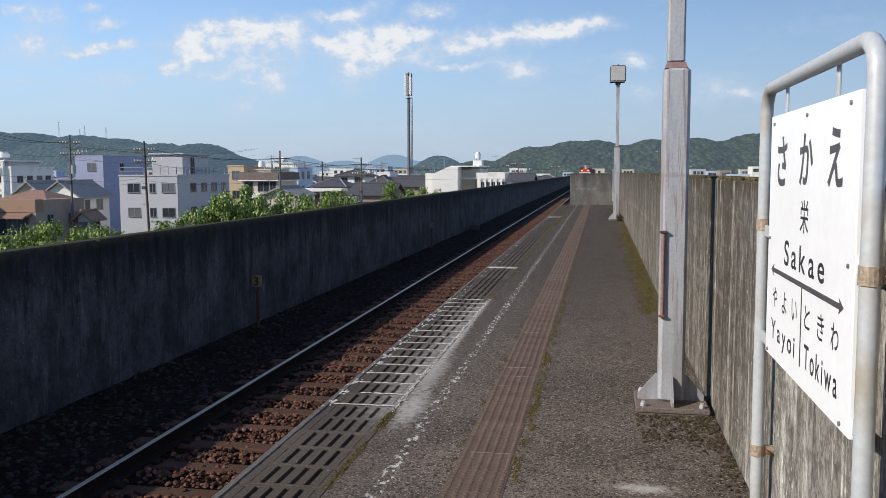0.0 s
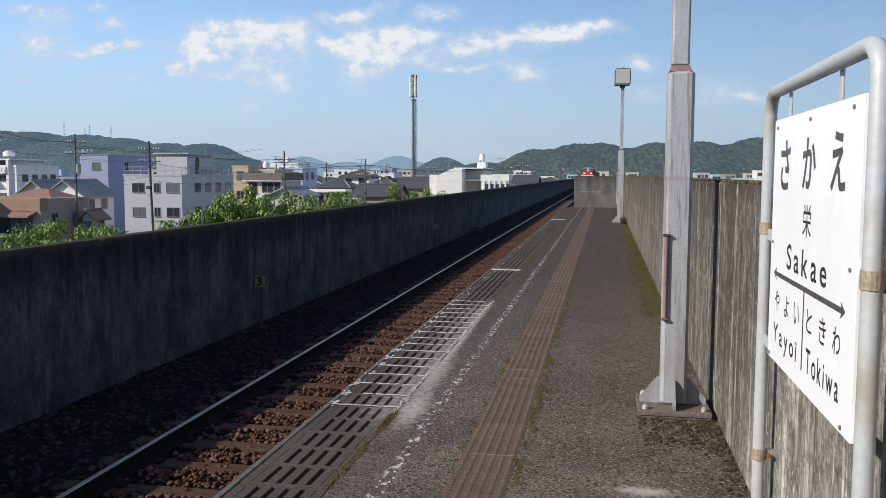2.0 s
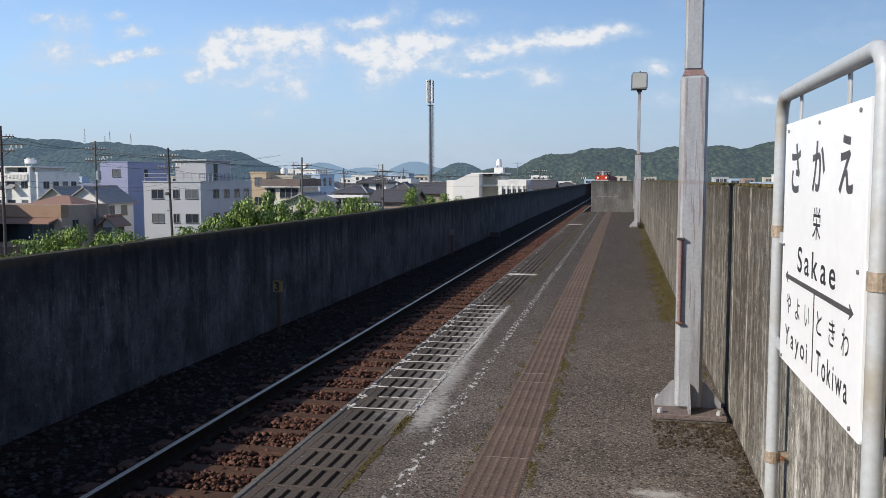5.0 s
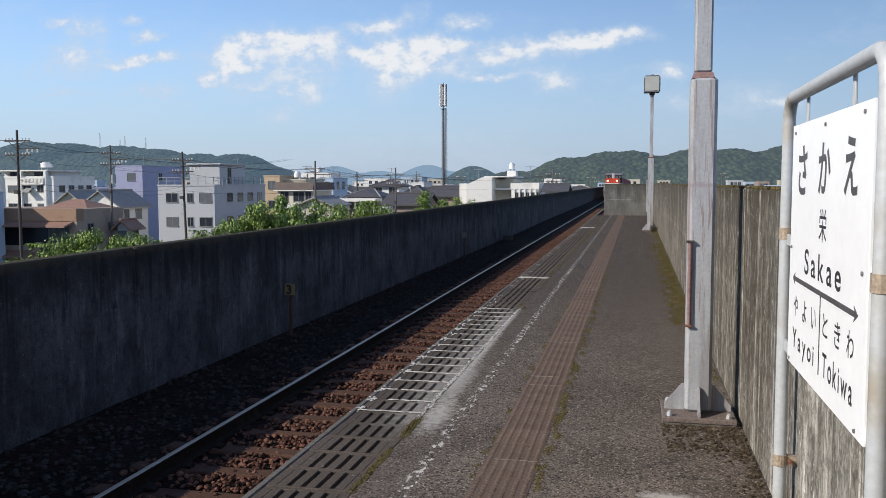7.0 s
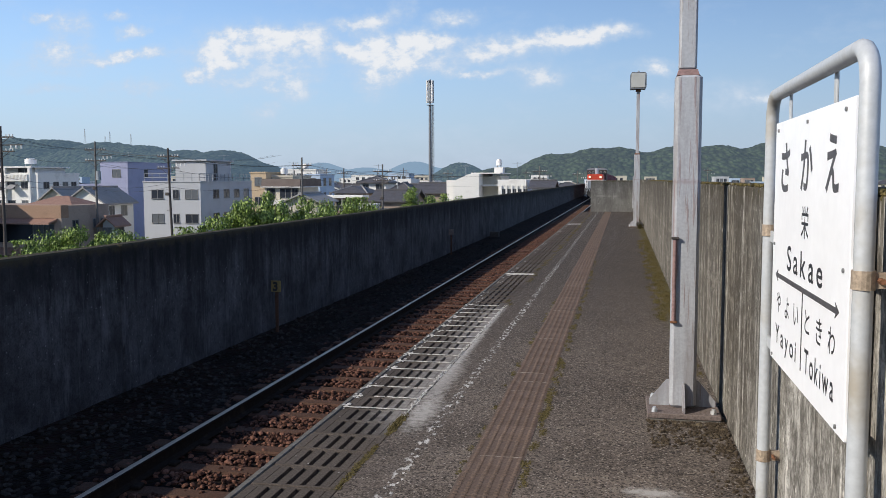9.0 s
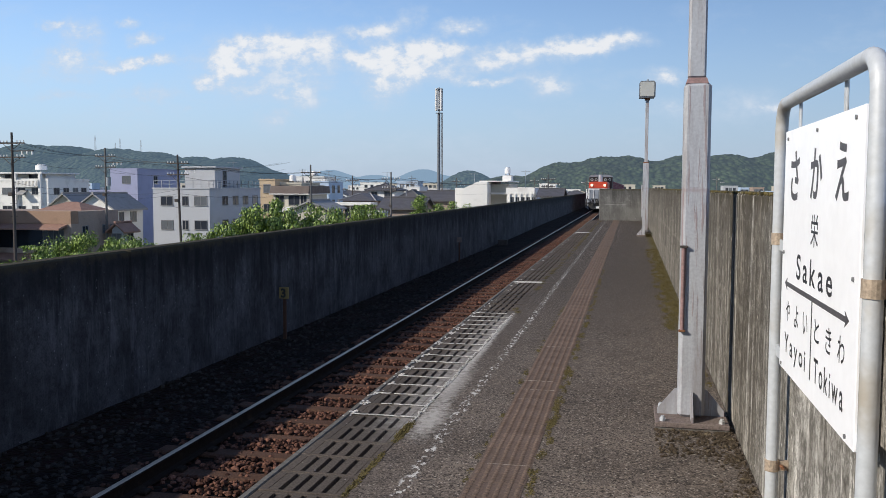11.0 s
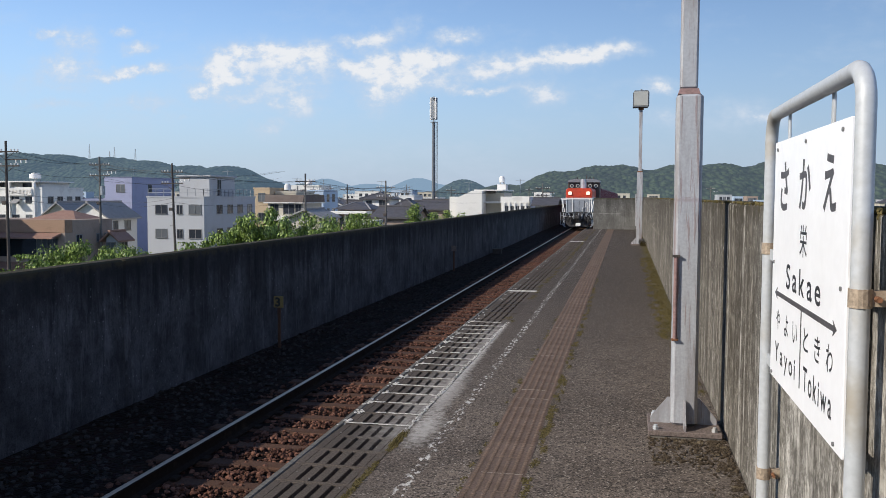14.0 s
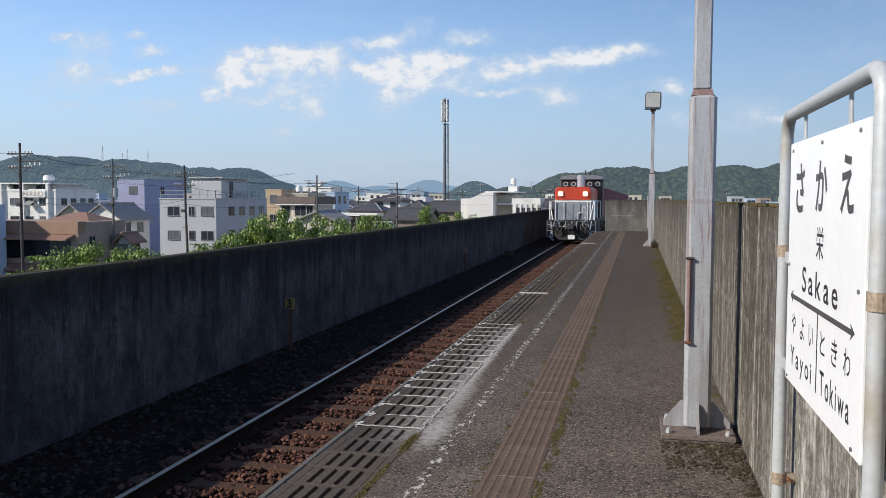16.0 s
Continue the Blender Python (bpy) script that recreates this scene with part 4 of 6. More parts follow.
def stop_marker(x, y, figure):
    ob = thing("stop_marker", "small faded yellow marker plate on a rusty post in the ballast", "marker", at=(x, y, -1.03))
    part("marker_post", Shape().box(-0.025, 0.025, -0.02, 0.02, 0, 0.72, 0.004), SLEEPER, ob)
    plate = part("plate", Shape().box(-0.085, 0.085, -0.035, -0.022, 0.68, 0.87, 0.003), YELLOW if figure else PLATE, ob)
    if figure:
        curve = bpy.data.curves.new("writing", "FONT")
        curve.body, curve.size, curve.offset = figure, 0.2, 0.008
        tmp = bpy.data.objects.new("writing", curve)
        m = bpy.data.meshes.new_from_object(tmp)
        bpy.data.objects.remove(tmp)
        m.materials.clear()
        m.materials.append(BLACK)
        w = new("writing", m)
        w.parent = plate
        w.matrix_basis = pose(-0.06, -0.0365, 0.705, 90, 0, 0)


stop_marker(-5.57, 13.53, "3")
stop_marker(-5.6, 28.8, "")
whole("cable_box", Shape().box(-0.2, 0.2, -0.16, 0.16, -0.05, 0.15, 0.02).box(-0.22, 0.22, -0.18, 0.18, 0.15, 0.19, 0.01), DARKPOLE, "small dark cable box at the foot of the wall", "cable box", at=(-5.6, 39.0, -1.05))


# ---- the train ----
def locomotive():
    ob = thing("diesel_locomotive", "red, white and grey diesel locomotive with lit headlights on the track", "locomotive")
    d = 1.05                                       # the hood stands back behind the front walkway
    part("frame", Shape().box(-1.2, 1.2, 0.15, 14.0, 0.95, 1.18, 0.02), DARK, ob)
    beam = part("buffer_beam", Shape().prism([(-0.85, 0.55), (0.85, 0.55), (1.2, 0.8), (1.2, 1.18), (-1.2, 1.18), (-1.2, 0.8)], "y", 0.0, 0.18), DARK, ob, "grimy black buffer beam")
    part("coupler", Shape().box(-0.13, 0.13, -0.42, 0.0, 0.72, 0.98, 0.05).box(-0.18, 0.18, -0.5, -0.3, 0.7, 1.0, 0.06), DARK, beam)
    part("plough", Shape().prism([(-0.95, 0.5), (-0.72, 0.16), (0.72, 0.16), (0.95, 0.5)], "y", 0.05, 0.12), DARK, beam)
    part("white_plate", Shape().box(-0.17, 0.19, -0.1, -0.06, 0.2, 0.42, 0.03), WHITE, beam, "white painted plate under the coupler")
    for x in (-0.72, -0.48, 0.5, 0.75):
        part("brake_hose", Shape().tube([(x, -0.02, 0.95), (x, -0.16, 0.85), (x * 1.05, -0.2, 0.65), (x * 1.02, -0.12, 0.5)], 0.035, 8), DARK, beam, smooth=True)
    for x in (-0.78, 0.78):
        part("marker_lamp", Shape().tube([(x, -0.1, 1.1), (x, 0.02, 1.1)], 0.085, 14), PANE, beam, "round dark tail lamp")
    for x in (-1.05, -0.3, 0.3, 1.05):
        part("air_pipe", Shape().tube([(x, -0.04, 1.16), (x, -0.1, 1.02), (x * 0.94, -0.12, 0.72)], 0.03, 8), GREY, beam, "grey air pipe", True)
    part("cross_pipe", Shape().tube([(-1.1, -0.03, 0.74), (1.1, -0.03, 0.74)], 0.03, 8), DARK, beam)
    part("uncoupling_lever", Shape().tube([(-1.08, -0.08, 0.9), (-0.2, -0.1, 0.86), (-0.1, -0.25, 1.0)], 0.022, 8), WHITE, beam, "white uncoupling lever")
    for x in (-1.0, 1.0):
        part("lamp_ring", Shape().tube([(x * 0.78, -0.06, 1.1), (x * 0.78, -0.02, 1.1)], 0.12, 16), DARK, beam)
        part("guard_iron", Shape().tube([(x, 0.05, 0.62), (x * 1.12, -0.05, 0.32), (x * 0.92, -0.12, 0.14)], 0.045, 8), GREY, beam, "bent guard iron")
    part("walkway_edge", Shape().box(-1.2, 1.2, -0.02, 0.3, 1.18, 1.22, 0.01), DARK, ob)
    for x in (-0.93, 0.93):
        part("corner_rail", Shape().tube([(x, d - 0.06, 1.2), (x, d - 0.06, 2.14)], 0.03, 8), WHITE, ob, "white corner handrail")
    for x in (-0.46, 0.78):
        part("door_rail", Shape().tube([(x, d - 0.06, 1.22), (x, d - 0.06, 2.16)], 0.022, 8), WHITE, ob, "white handrail")
    for x in (-1.12, 1.12):
        step = Shape()
        for z in (0.3, 0.62, 0.95):
            step.box(x - 0.16, x + 0.16, -0.02, 0.3, z, z + 0.03)
        step.box(x - 0.17, x - 0.14, 0.0, 0.05, 0.3, 1.2).box(x + 0.14, x + 0.17, 0.0, 0.05, 0.3, 1.2)
        part("step", step, GREY, ob)
    low = [(-0.96, 1.18), (0.96, 1.18), (0.96, 2.14), (-0.96, 2.14)]
    part("lower_hood", Shape().prism(low, "y", d, 8.4), GREY, ob, "grey lower hood")
    part("white_stripe", Shape().box(-0.985, 0.985, d - 0.015, 8.4, 2.14, 2.28, 0.01), WHITE, ob)
    part("upper_hood", Shape().loft([[(x * k, y, z + dz) for x, z in ((-0.98, 2.28), (0.98, 2.28), (0.98, 2.8), (0.93, 2.9), (0.82, 2.97), (-0.82, 2.97), (-0.93, 2.9), (-0.98, 2.8))] for y, k, dz in ((d - 0.06, 0.94, 0.0), (d + 0.08, 1.0, 0.0), (8.4, 1.0, 0.02))]), RED, ob, "red upper hood")
    part("grille_door", Shape().box(-0.42, 0.42, d - 0.03, d, 1.25, 2.08, 0.015), GREY, ob)
    # hood door seams, valve chest and the crowd of cocks and hoses over the beam
    for x in (-0.36, 0.02, 0.4):
        part("door_seam", Shape().box(x - 0.012, x + 0.012, d - 0.036, d - 0.028, 1.3, 2.04), DARK, ob)
    for x, z, r in ((-0.62, 1.02, 0.05), (-0.3, 0.9, 0.06), (0.28, 0.95, 0.05), (0.6, 1.0, 0.06), (-0.9, 0.98, 0.045), (0.9, 0.95, 0.045), (0.05, 1.08, 0.04)):
        part("air_cock", Shape().tube([(x, -0.16, z), (x, -0.02, z + 0.04)], r, 10).box(x - 0.02, x + 0.02, -0.2, -0.12, z - 0.12, z, 0.006), GREY, beam, "grimy grey air cock")
    for x, dx in ((-0.85, 0.12), (-0.6, -0.1), (-0.2, 0.1), (0.2, -0.08), (0.62, 0.1), (0.88, -0.12)):
        part("jumper_hose", Shape().tube([(x, -0.06, 1.12), (x + dx * 0.5, -0.2, 0.9), (x + dx, -0.22, 0.66), (x + dx * 1.6, -0.1, 0.48)], 0.028, 7), DARK, beam, smooth=True)
    for x in (-0.5, 0.5):
        part("tread_plate", Shape().box(x - 0.28, x + 0.28, -0.12, 0.02, 1.14, 1.17, 0.006), STEEL, ob, "worn bright tread plate")
    for x in (-0.78, 0.78):
        part("lamp_rim", Shape().tube([(x, -0.075, 1.1), (x, -0.05, 1.1)], 0.125, 16).tube([(x, -0.09, 1.1), (x, -0.07, 1.1)], 0.1, 16), STEEL, beam, "bright rim of the tail lamp")
    part("front_rail", Shape().tube([(0.25, d - 0.1, 1.25), (0.25, d - 0.1, 1.5), (0.32, d - 0.1, 1.58), (0.5, d - 0.1, 1.58), (0.5, d - 0.1, 1.85), (0.58, d - 0.1, 1.95), (0.66, d - 0.1, 1.85), (0.66, d - 0.1, 1.25)], 0.02, 8), WHITE, ob)
    for x in (-0.66, 0.66):
        case = part("headlight_case", Shape().box(x - 0.19, x + 0.19, d - 0.1, d + 0.1, 2.42, 2.78, 0.06), RED, ob)
        part("headlight", Shape().box(x - 0.135, x + 0.135, d - 0.13, d - 0.09, 2.47, 2.73, 0.045), LIT_LAMP, case, "lit warm headlight")
    for s in (-1, 1):
        rail = Shape()
        for y in (0.1, 0.95):
            rail.tube([(s * 1.16, y, 1.18), (s * 1.16, y, 2.2)], 0.022, 8)
        rail.tube([(s * 1.16, 0.1, 2.2), (s * 1.16, 8.2, 2.2)], 0.02, 8)
        rail.tube([(s * 1.16, 0.1, 2.2), (s * 0.96, 0.0, 1.2)], 0.026, 8)
        for y in (4.5, 8.2):
            rail.tube([(s * 1.16, y, 1.18), (s * 1.16, y, 2.2)], 0.024, 8)
        part("walkway_rail", rail, WHITE, ob, "white walkway handrail")
    # cab
    part("cab", Shape().box(-1.28, 1.28, 8.4, 11.0, 1.18, 3.55, 0.05), CABIN, ob, "dark red cab")
    part("cab_roof", Shape().prism([(-1.33, 3.52), (1.33, 3.52), (1.25, 3.7), (0.7, 3.8), (-0.7, 3.8), (-1.25, 3.7)], "y", 8.2, 11.2), ROOF, ob, "silver arched cab roof")
    for x in (-0.98, -0.5, 0.5, 0.98):
        win = part("cab_window", Shape().box(x - 0.21, x + 0.21, 8.365, 8.4, 3.02, 3.46, 0.03), DARK, ob)
        part("pane", Shape().box(x - 0.17, x + 0.17, 8.355, 8.367, 3.06, 3.42), PANE, win, "dark glass")
        part("wiper_ring", Shape().tube([(x, 8.345, 3.24), (x, 8.357, 3.24)], 0.15, 16), LENS, win, "round pale spin window frame")
        part("spin_glass", Shape().tube([(x, 8.338, 3.24), (x, 8.346, 3.24)], 0.1, 16), PANE, win, "dark round glass")
    part("exhaust_stack", Shape().tube([(0.0, 7.6, 2.9), (0.0, 7.6, 3.7)], 0.25, 20).tube([(0.0, 7.6, 3.7), (0.0, 7.6, 3.78)], 0.2, 20), STACK, ob, "bright metal exhaust stack", True)
    for x, y, h in ((0.2, 8.8, 4.1), (0.45, 9.1, 4.0), (0.75, 9.6, 3.95), (-0.6, 9.5, 3.95)):
        part("roof_horn", Shape().tube([(x, y, 3.7), (x, y, h)], 0.05, 8), DARK, ob)
    # rear hood and bogies
    part("rear_hood", Shape().box(-1.02, 1.02, 11.0, 13.2, 1.18, 2.9, 0.06), GREY, ob)
    part("rear_band", Shape().box(-1.03, 1.03, 11.0, 13.22, 2.3, 2.93, 0.06), RED, ob)
    for y in (1.6, 3.2, 9.8, 11.2, 12.6):
        for x in (-0.55, 0.55):
            part("wheel", Shape().tube([(x - 0.06, y, 0.43), (x + 0.06, y, 0.43)], 0.43, 20), DARK, ob)
        for x in (-0.92, 0.92):
            part("axle_box", Shape().box(x - 0.07, x + 0.07, y - 0.25, y + 0.25, 0.3, 0.75, 0.04), DARK, ob)
    part("fuel_tank", Shape().box(-1.15, 1.15, 4.8, 8.6, 0.35, 0.95, 0.08), DARK, ob)
    part("bogie_frame", Shape().box(-0.95, 0.95, 0.9, 3.9, 0.4, 0.85, 0.05), DARK, ob)
    return ob


def flat_wagon():
    ob = thing("flat_wagon", "black flat wagon carrying maroon containers behind the locomotive", "wagon", "container wagons")
    part("deck", Shape().box(-1.25, 1.25, 0, 19.4, 0.78, 1.0, 0.03), DARK, ob)
    for y in (2.0, 3.9, 15.4, 17.3):
        for x in (-0.55, 0.55):
            part("wheel", Shape().tube([(x - 0.06, y, 0.43), (x + 0.06, y, 0.43)], 0.43, 18), DARK, ob)
    part("bogie", Shape().box(-0.9, 0.9, 1.2, 4.7, 0.4, 0.79, 0.05), DARK, ob)
    part("bogie", Shape().box(-0.9, 0.9, 14.6, 18.1, 0.4, 0.79, 0.05), DARK, ob)
    return ob


def container():
    ob = thing("freight_container", "maroon steel freight container with ribbed sides on a wagon", "container", "containers on the train")
    part("body", Shape().box(-1.18, 1.18, 0.05, 3.65, 1.0, 3.12, 0.03), MAROON, ob)
    for i in range(9):
        y = 0.25 + 0.4 * i
        for x in (-1.2, 1.2):
            part("side_rib", Shape().box(x - 0.02, x + 0.02, y, y + 0.14, 1.1, 3.02, 0.01), MAROON, ob)
    for x in (-0.8, -0.27, 0.27, 0.8):
        part("door_bar", Shape().tube([(x, 0.0, 1.1), (x, 0.0, 3.0)], 0.03, 8), MAROON, ob)
    part("name_plate", Shape().box(-0.55, 0.15, 0.03, 0.048, 2.5, 2.7), WHITE, ob, "pale lettering bar")
    return ob


engine = locomotive()
wagons = [flat_wagon()]
for _ in range(7):
    wagons.append(copy_thing(wagons[0], pose(0, 0, 0)))
boxes = [container()]
for _ in range(39):
    boxes.append(copy_thing(boxes[0], pose(0, 0, 0)))


# ---- the town ----
def window(parent, x, y, z, w, h, face, pane=None):
    """A framed window on a wall that faces the platform's near end (face '-y') or the track ('+x')."""
    f, p = Shape(), Shape()
    if face == "-y":
        f.box(x - w / 2 - 0.06, x + w / 2 + 0.06, y - 0.05, y + 0.05, z + h, z + h + 0.07).box(x - w / 2 - 0.06, x + w / 2 + 0.06, y - 0.12, y + 0.05, z - 0.08, z)
        f.box(x - w / 2 - 0.06, x - w / 2, y - 0.05, y + 0.05, z, z + h).box(x + w / 2, x + w / 2 + 0.06, y - 0.05, y + 0.05, z, z + h).box(x - 0.03, x + 0.03, y - 0.045, y + 0.04, z, z + h)
        p.box(x - w / 2, x + w / 2, y - 0.015, y + 0.02, z, z + h)
    else:
        f.box(x - 0.05, x + 0.05, y - w / 2 - 0.06, y + w / 2 + 0.06, z + h, z + h + 0.07).box(x - 0.05, x + 0.12, y - w / 2 - 0.06, y + w / 2 + 0.06, z - 0.08, z)
        f.box(x - 0.05, x + 0.05, y - w / 2 - 0.06, y - w / 2, z, z + h).box(x - 0.05, x + 0.05, y + w / 2, y + w / 2 + 0.06, z, z + h).box(x - 0.04, x + 0.045, y - 0.03, y + 0.03, z, z + h)
        p.box(x - 0.02, x + 0.015, y - w / 2, y + w / 2, z, z + h)
    win = part("window", f, ALU, parent)
    part("pane", p, pane or (CURTAIN if rng.random() < 0.35 else PANE), win)


def block(name, x0, x1, y0, y1, top, wall, label, front=(), side=(), rows=(), parapet=0.35, category="building", group=""):
    """A flat-roofed building; front and side: window centres and widths along those faces, rows: sill heights and window heights."""
    ob = thing(name, label, category, group, at=(0, 0, 0))
    part("wall", Shape().box(x0, x1, y0, y1, TOWN_Z, top), wall, ob)
    rim = Shape()
    rim.box(x0 - 0.08, x1 + 0.08, y0 - 0.08, y0 + 0.15, top, top + parapet).box(x0 - 0.08, x1 + 0.08, y1 - 0.15, y1 + 0.08, top, top + parapet)
    rim.box(x0 - 0.08, x0 + 0.15, y0 + 0.15, y1 - 0.15, top, top + parapet).box(x1 - 0.15, x1 + 0.08, y0 + 0.15, y1 - 0.15, top, top + parapet)
    part("parapet", rim, wall, ob)
    part("roof", Shape().box(x0 + 0.15, x1 - 0.15, y0 + 0.15, y1 - 0.15, top, top + 0.06), SLAB, ob)
    for z, h in rows:
        for x, w in front:
            window(ob, x, y0, z, w, h, "-y")
        for y, w in side:
            window(ob, x1, y, z, w, h, "+x")
    return ob


def tank(parent, x, y, z, r=0.8, h=1.5):
    part("water_tank", Shape().tube([(x, y, z + 0.5), (x, y, z + 0.5 + h)], r, 16).tube([(x, y, z + 0.5 + h), (x, y, z + 0.7 + h)], r * 0.7, 16), WHITE, parent, "pale roof water tank", True)
    stand = Shape()
    for a in (-0.6, 0.6):
        for b in (-0.6, 0.6):
            stand.box(x + a * r - 0.05, x + a * r + 0.05, y + b * r - 0.05, y + b * r + 0.05, z, z + 0.5)
    part("tank_stand", stand, STEEL, parent)


def house(x0, x1, y0, y1, eave, ridge, wall, roof, along="x", label="", windows=(), side=(), base=TOWN_Z, name="house", group="houses of the town", hip=False):
    """A house with a pitched roof whose ridge runs along x or y."""
    ob = thing(name, label, "house", group)
    part("wall", Shape().box(x0, x1, y0, y1, base, eave), wall, ob)
    mx, my, o, t = (x0 + x1) / 2, (y0 + y1) / 2, 0.5, 0.18
    if hip:
        k = min(x1 - x0, y1 - y0) / 2
        p, q = ((x0 + k, my), (x1 - k, my)) if x1 - x0 >= y1 - y0 else ((mx, y0 + k), (mx, y1 - k))
        e = eave - 0.15
        v = [(x0 - o, y0 - o, e), (x1 + o, y0 - o, e), (x1 + o, y1 + o, e), (x0 - o, y1 + o, e)]
        v += [(a, b, e + 0.16) for a, b, _ in v[:4]] + [(*p, ridge + 0.1), (*q, ridge + 0.1)]
        f = [(3, 2, 1, 0), (0, 1, 5, 4), (1, 2, 6, 5), (2, 3, 7, 6), (3, 0, 4, 7)]
        f += [(4, 5, 9, 8), (5, 6, 9), (6, 7, 8, 9), (7, 4, 8)] if x1 - x0 >= y1 - y0 else [(4, 5, 8), (5, 6, 9, 8), (6, 7, 9), (7, 4, 8, 9)]
        part("roof", Shape().add(v, f), roof, ob)
        for a, b in ((4, 8), (5, 9 if x1 - x0 >= y1 - y0 else 8)):
            part("hip_ridge", Shape().tube([v[a], v[b]], 0.12, 6), roof, ob)
        part("ridge_cap", Shape().tube([v[8], v[9]], 0.16, 6), roof, ob)
    drop = o * (ridge - eave) / (((y1 - y0) if along == "x" else (x1 - x0)) / 2)
    if hip:
        pass
    elif along == "x":
        part("gable", Shape().prism([(y0, eave), (y1, eave), (my, ridge - 0.02)], "x", x0 + 0.02, x1 - 0.02), wall, ob)
        prof = [(y0 - o, eave - drop), (my, ridge), (y1 + o, eave - drop), (y1 + o, eave - drop + t), (my, ridge + t), (y0 - o, eave - drop + t)]
        part("roof", Shape().prism(prof, "x", x0 - o, x1 + o), roof, ob)
        part("ridge_cap", Shape().box(x0 - o, x1 + o, my - 0.15, my + 0.15, ridge + t - 0.06, ridge + t + 0.14, 0.04), roof, ob)
    else:
        part("gable", Shape().prism([(x0, eave), (x1, eave), (mx, ridge - 0.02)], "y", y0 + 0.02, y1 - 0.02), wall, ob)
        prof = [(x0 - o, eave - drop), (mx, ridge), (x1 + o, eave - drop), (x1 + o, eave - drop + t), (mx, ridge + t), (x0 - o, eave - drop + t)]
        part("roof", Shape().prism(prof, "y", y0 - o, y1 + o), roof, ob)
        part("ridge_cap", Shape().box(mx - 0.15, mx + 0.15, y0 - o, y1 + o, ridge + t - 0.06, ridge + t + 0.14, 0.04), roof, ob)
    for x, z, w, h in windows:
        window(ob, x, y0, z, w, h, "-y")
    for y, z, w, h in side:
        window(ob, x1, y, z, w, h, "+x")
    return ob


# white three-storey block with a roof house
w1 = block("office_block", -56.2, -48.8, 95, 109.5, 1.2, PLASTER, "white plastered three-storey block with a roof house and railings",
           ((-54.35, 1.5), (-51.95, 0.7), (-49.95, 1.55)), ((99.0, 1.5), (101.9, 1.5), (104.8, 1.5), (107.7, 1.4)), ((-0.72, 1.0), (-3.6, 1.0), (-6.6, 1.0)), 0.15)
part("roof_house", Shape().box(-53.6, -49.6, 98, 105, 1.3, 3.75), PLASTER, w1)
part("roof_slab", Shape().box(-53.9, -49.3, 97.7, 105.3, 3.75, 3.95, 0.03), PLASTER, w1)
rails = Shape()
for x, y, X, Y in ((-56.1, 95.1, -48.9, 95.1), (-48.9, 95.1, -48.9, 109.4)):
    k = 7 if Y == y else 13
    for i in range(k + 1):
        px, py = x + (X - x) * i / k, y + (Y - y) * i / k
        rails.box(px - 0.03, px + 0.03, py - 0.03, py + 0.03, 1.3, 2.25)
    for z in (1.75, 2.2):
        rails.box(min(x, X) - 0.03, max(x, X) + 0.03, min(y, Y) - 0.03, max(y, Y) + 0.03, z, z + 0.06)
part("roof_railing", rails, STEEL, w1)
window(w1, -49.6, 100.6, 1.5, 0.9, 1.9, "+x")

w2 = block("lilac_building", -91.2, -85.8, 140, 155, 4.6, LILAC, "tall lilac rendered building", ((-88, 1.6),), ((146, 1.2),), ((2.0, 1.3), (-1.5, 1.3)), 0.1)
block("lilac_building", -99.5, -91.3, 143, 152, 0.6, LILAC, "lower lilac rendered building", ((-97.5, 1.2), (-93.8, 1.2)), (), ((-1.3, 1.3),), 0.2)
w3 = block("apartment_block", -99.0, -89.0, 120, 130.5, 2.3, CREAM, "cream apartment block with balconies and a roof tank", ((-96.4, 1.6), (-93.9, 1.6), (-91.3, 1.2)), ((122, 1.3), (124.4, 1.3), (126.8, 1.3), (129, 1.3)),
           ((0.2, 0.95), (-2.7, 1.0)), 0.35)
part("top_storey", Shape().box(-99, -90.5, 121.5, 129, 2.35, 3.4), CREAM, w3)
part("top_slab", Shape().box(-99.4, -89.8, 119.6, 129.4, 3.4, 3.62, 0.03), CREAM, w3)
for x in (-98.6, -94.6, -90.2):
    part("pilaster", Shape().box(x - 0.2, x + 0.2, 119.5, 120, TOWN_Z, 3.4), CREAM, w3)
for x in (-96.8, -92.4):
    window(w3, x, 121.5, 2.45, 2.2, 0.85, "-y", PANE)
rail = Shape().box(-94.4, -90.4, 119.3, 119.45, 1.35, 1.55).box(-94.4, -90.4, 119.3, 119.45, 2.25, 2.45)
for i in range(17):
    rail.box(-94.4 + 0.245 * i, -94.28 + 0.245 * i, 119.3, 119.45, 1.55, 2.25)
part("balcony_rail", rail, CREAM, w3, "pierced balcony parapet")
part("awning", Shape().prism([(118.7, 0.1), (120, 0.75), (120, 0.85), (118.7, 0.2)], "x", -94, -92.6), TILE_GREY, w3)
tank(w3, -93.5, 124.5, 3.6, 0.9, 0.7)
block("side_building", -71.0, -60.5, 62, 74, 0.6, PALEBLUE, "plain pale blue-grey building side", (), (), (), 0.1)

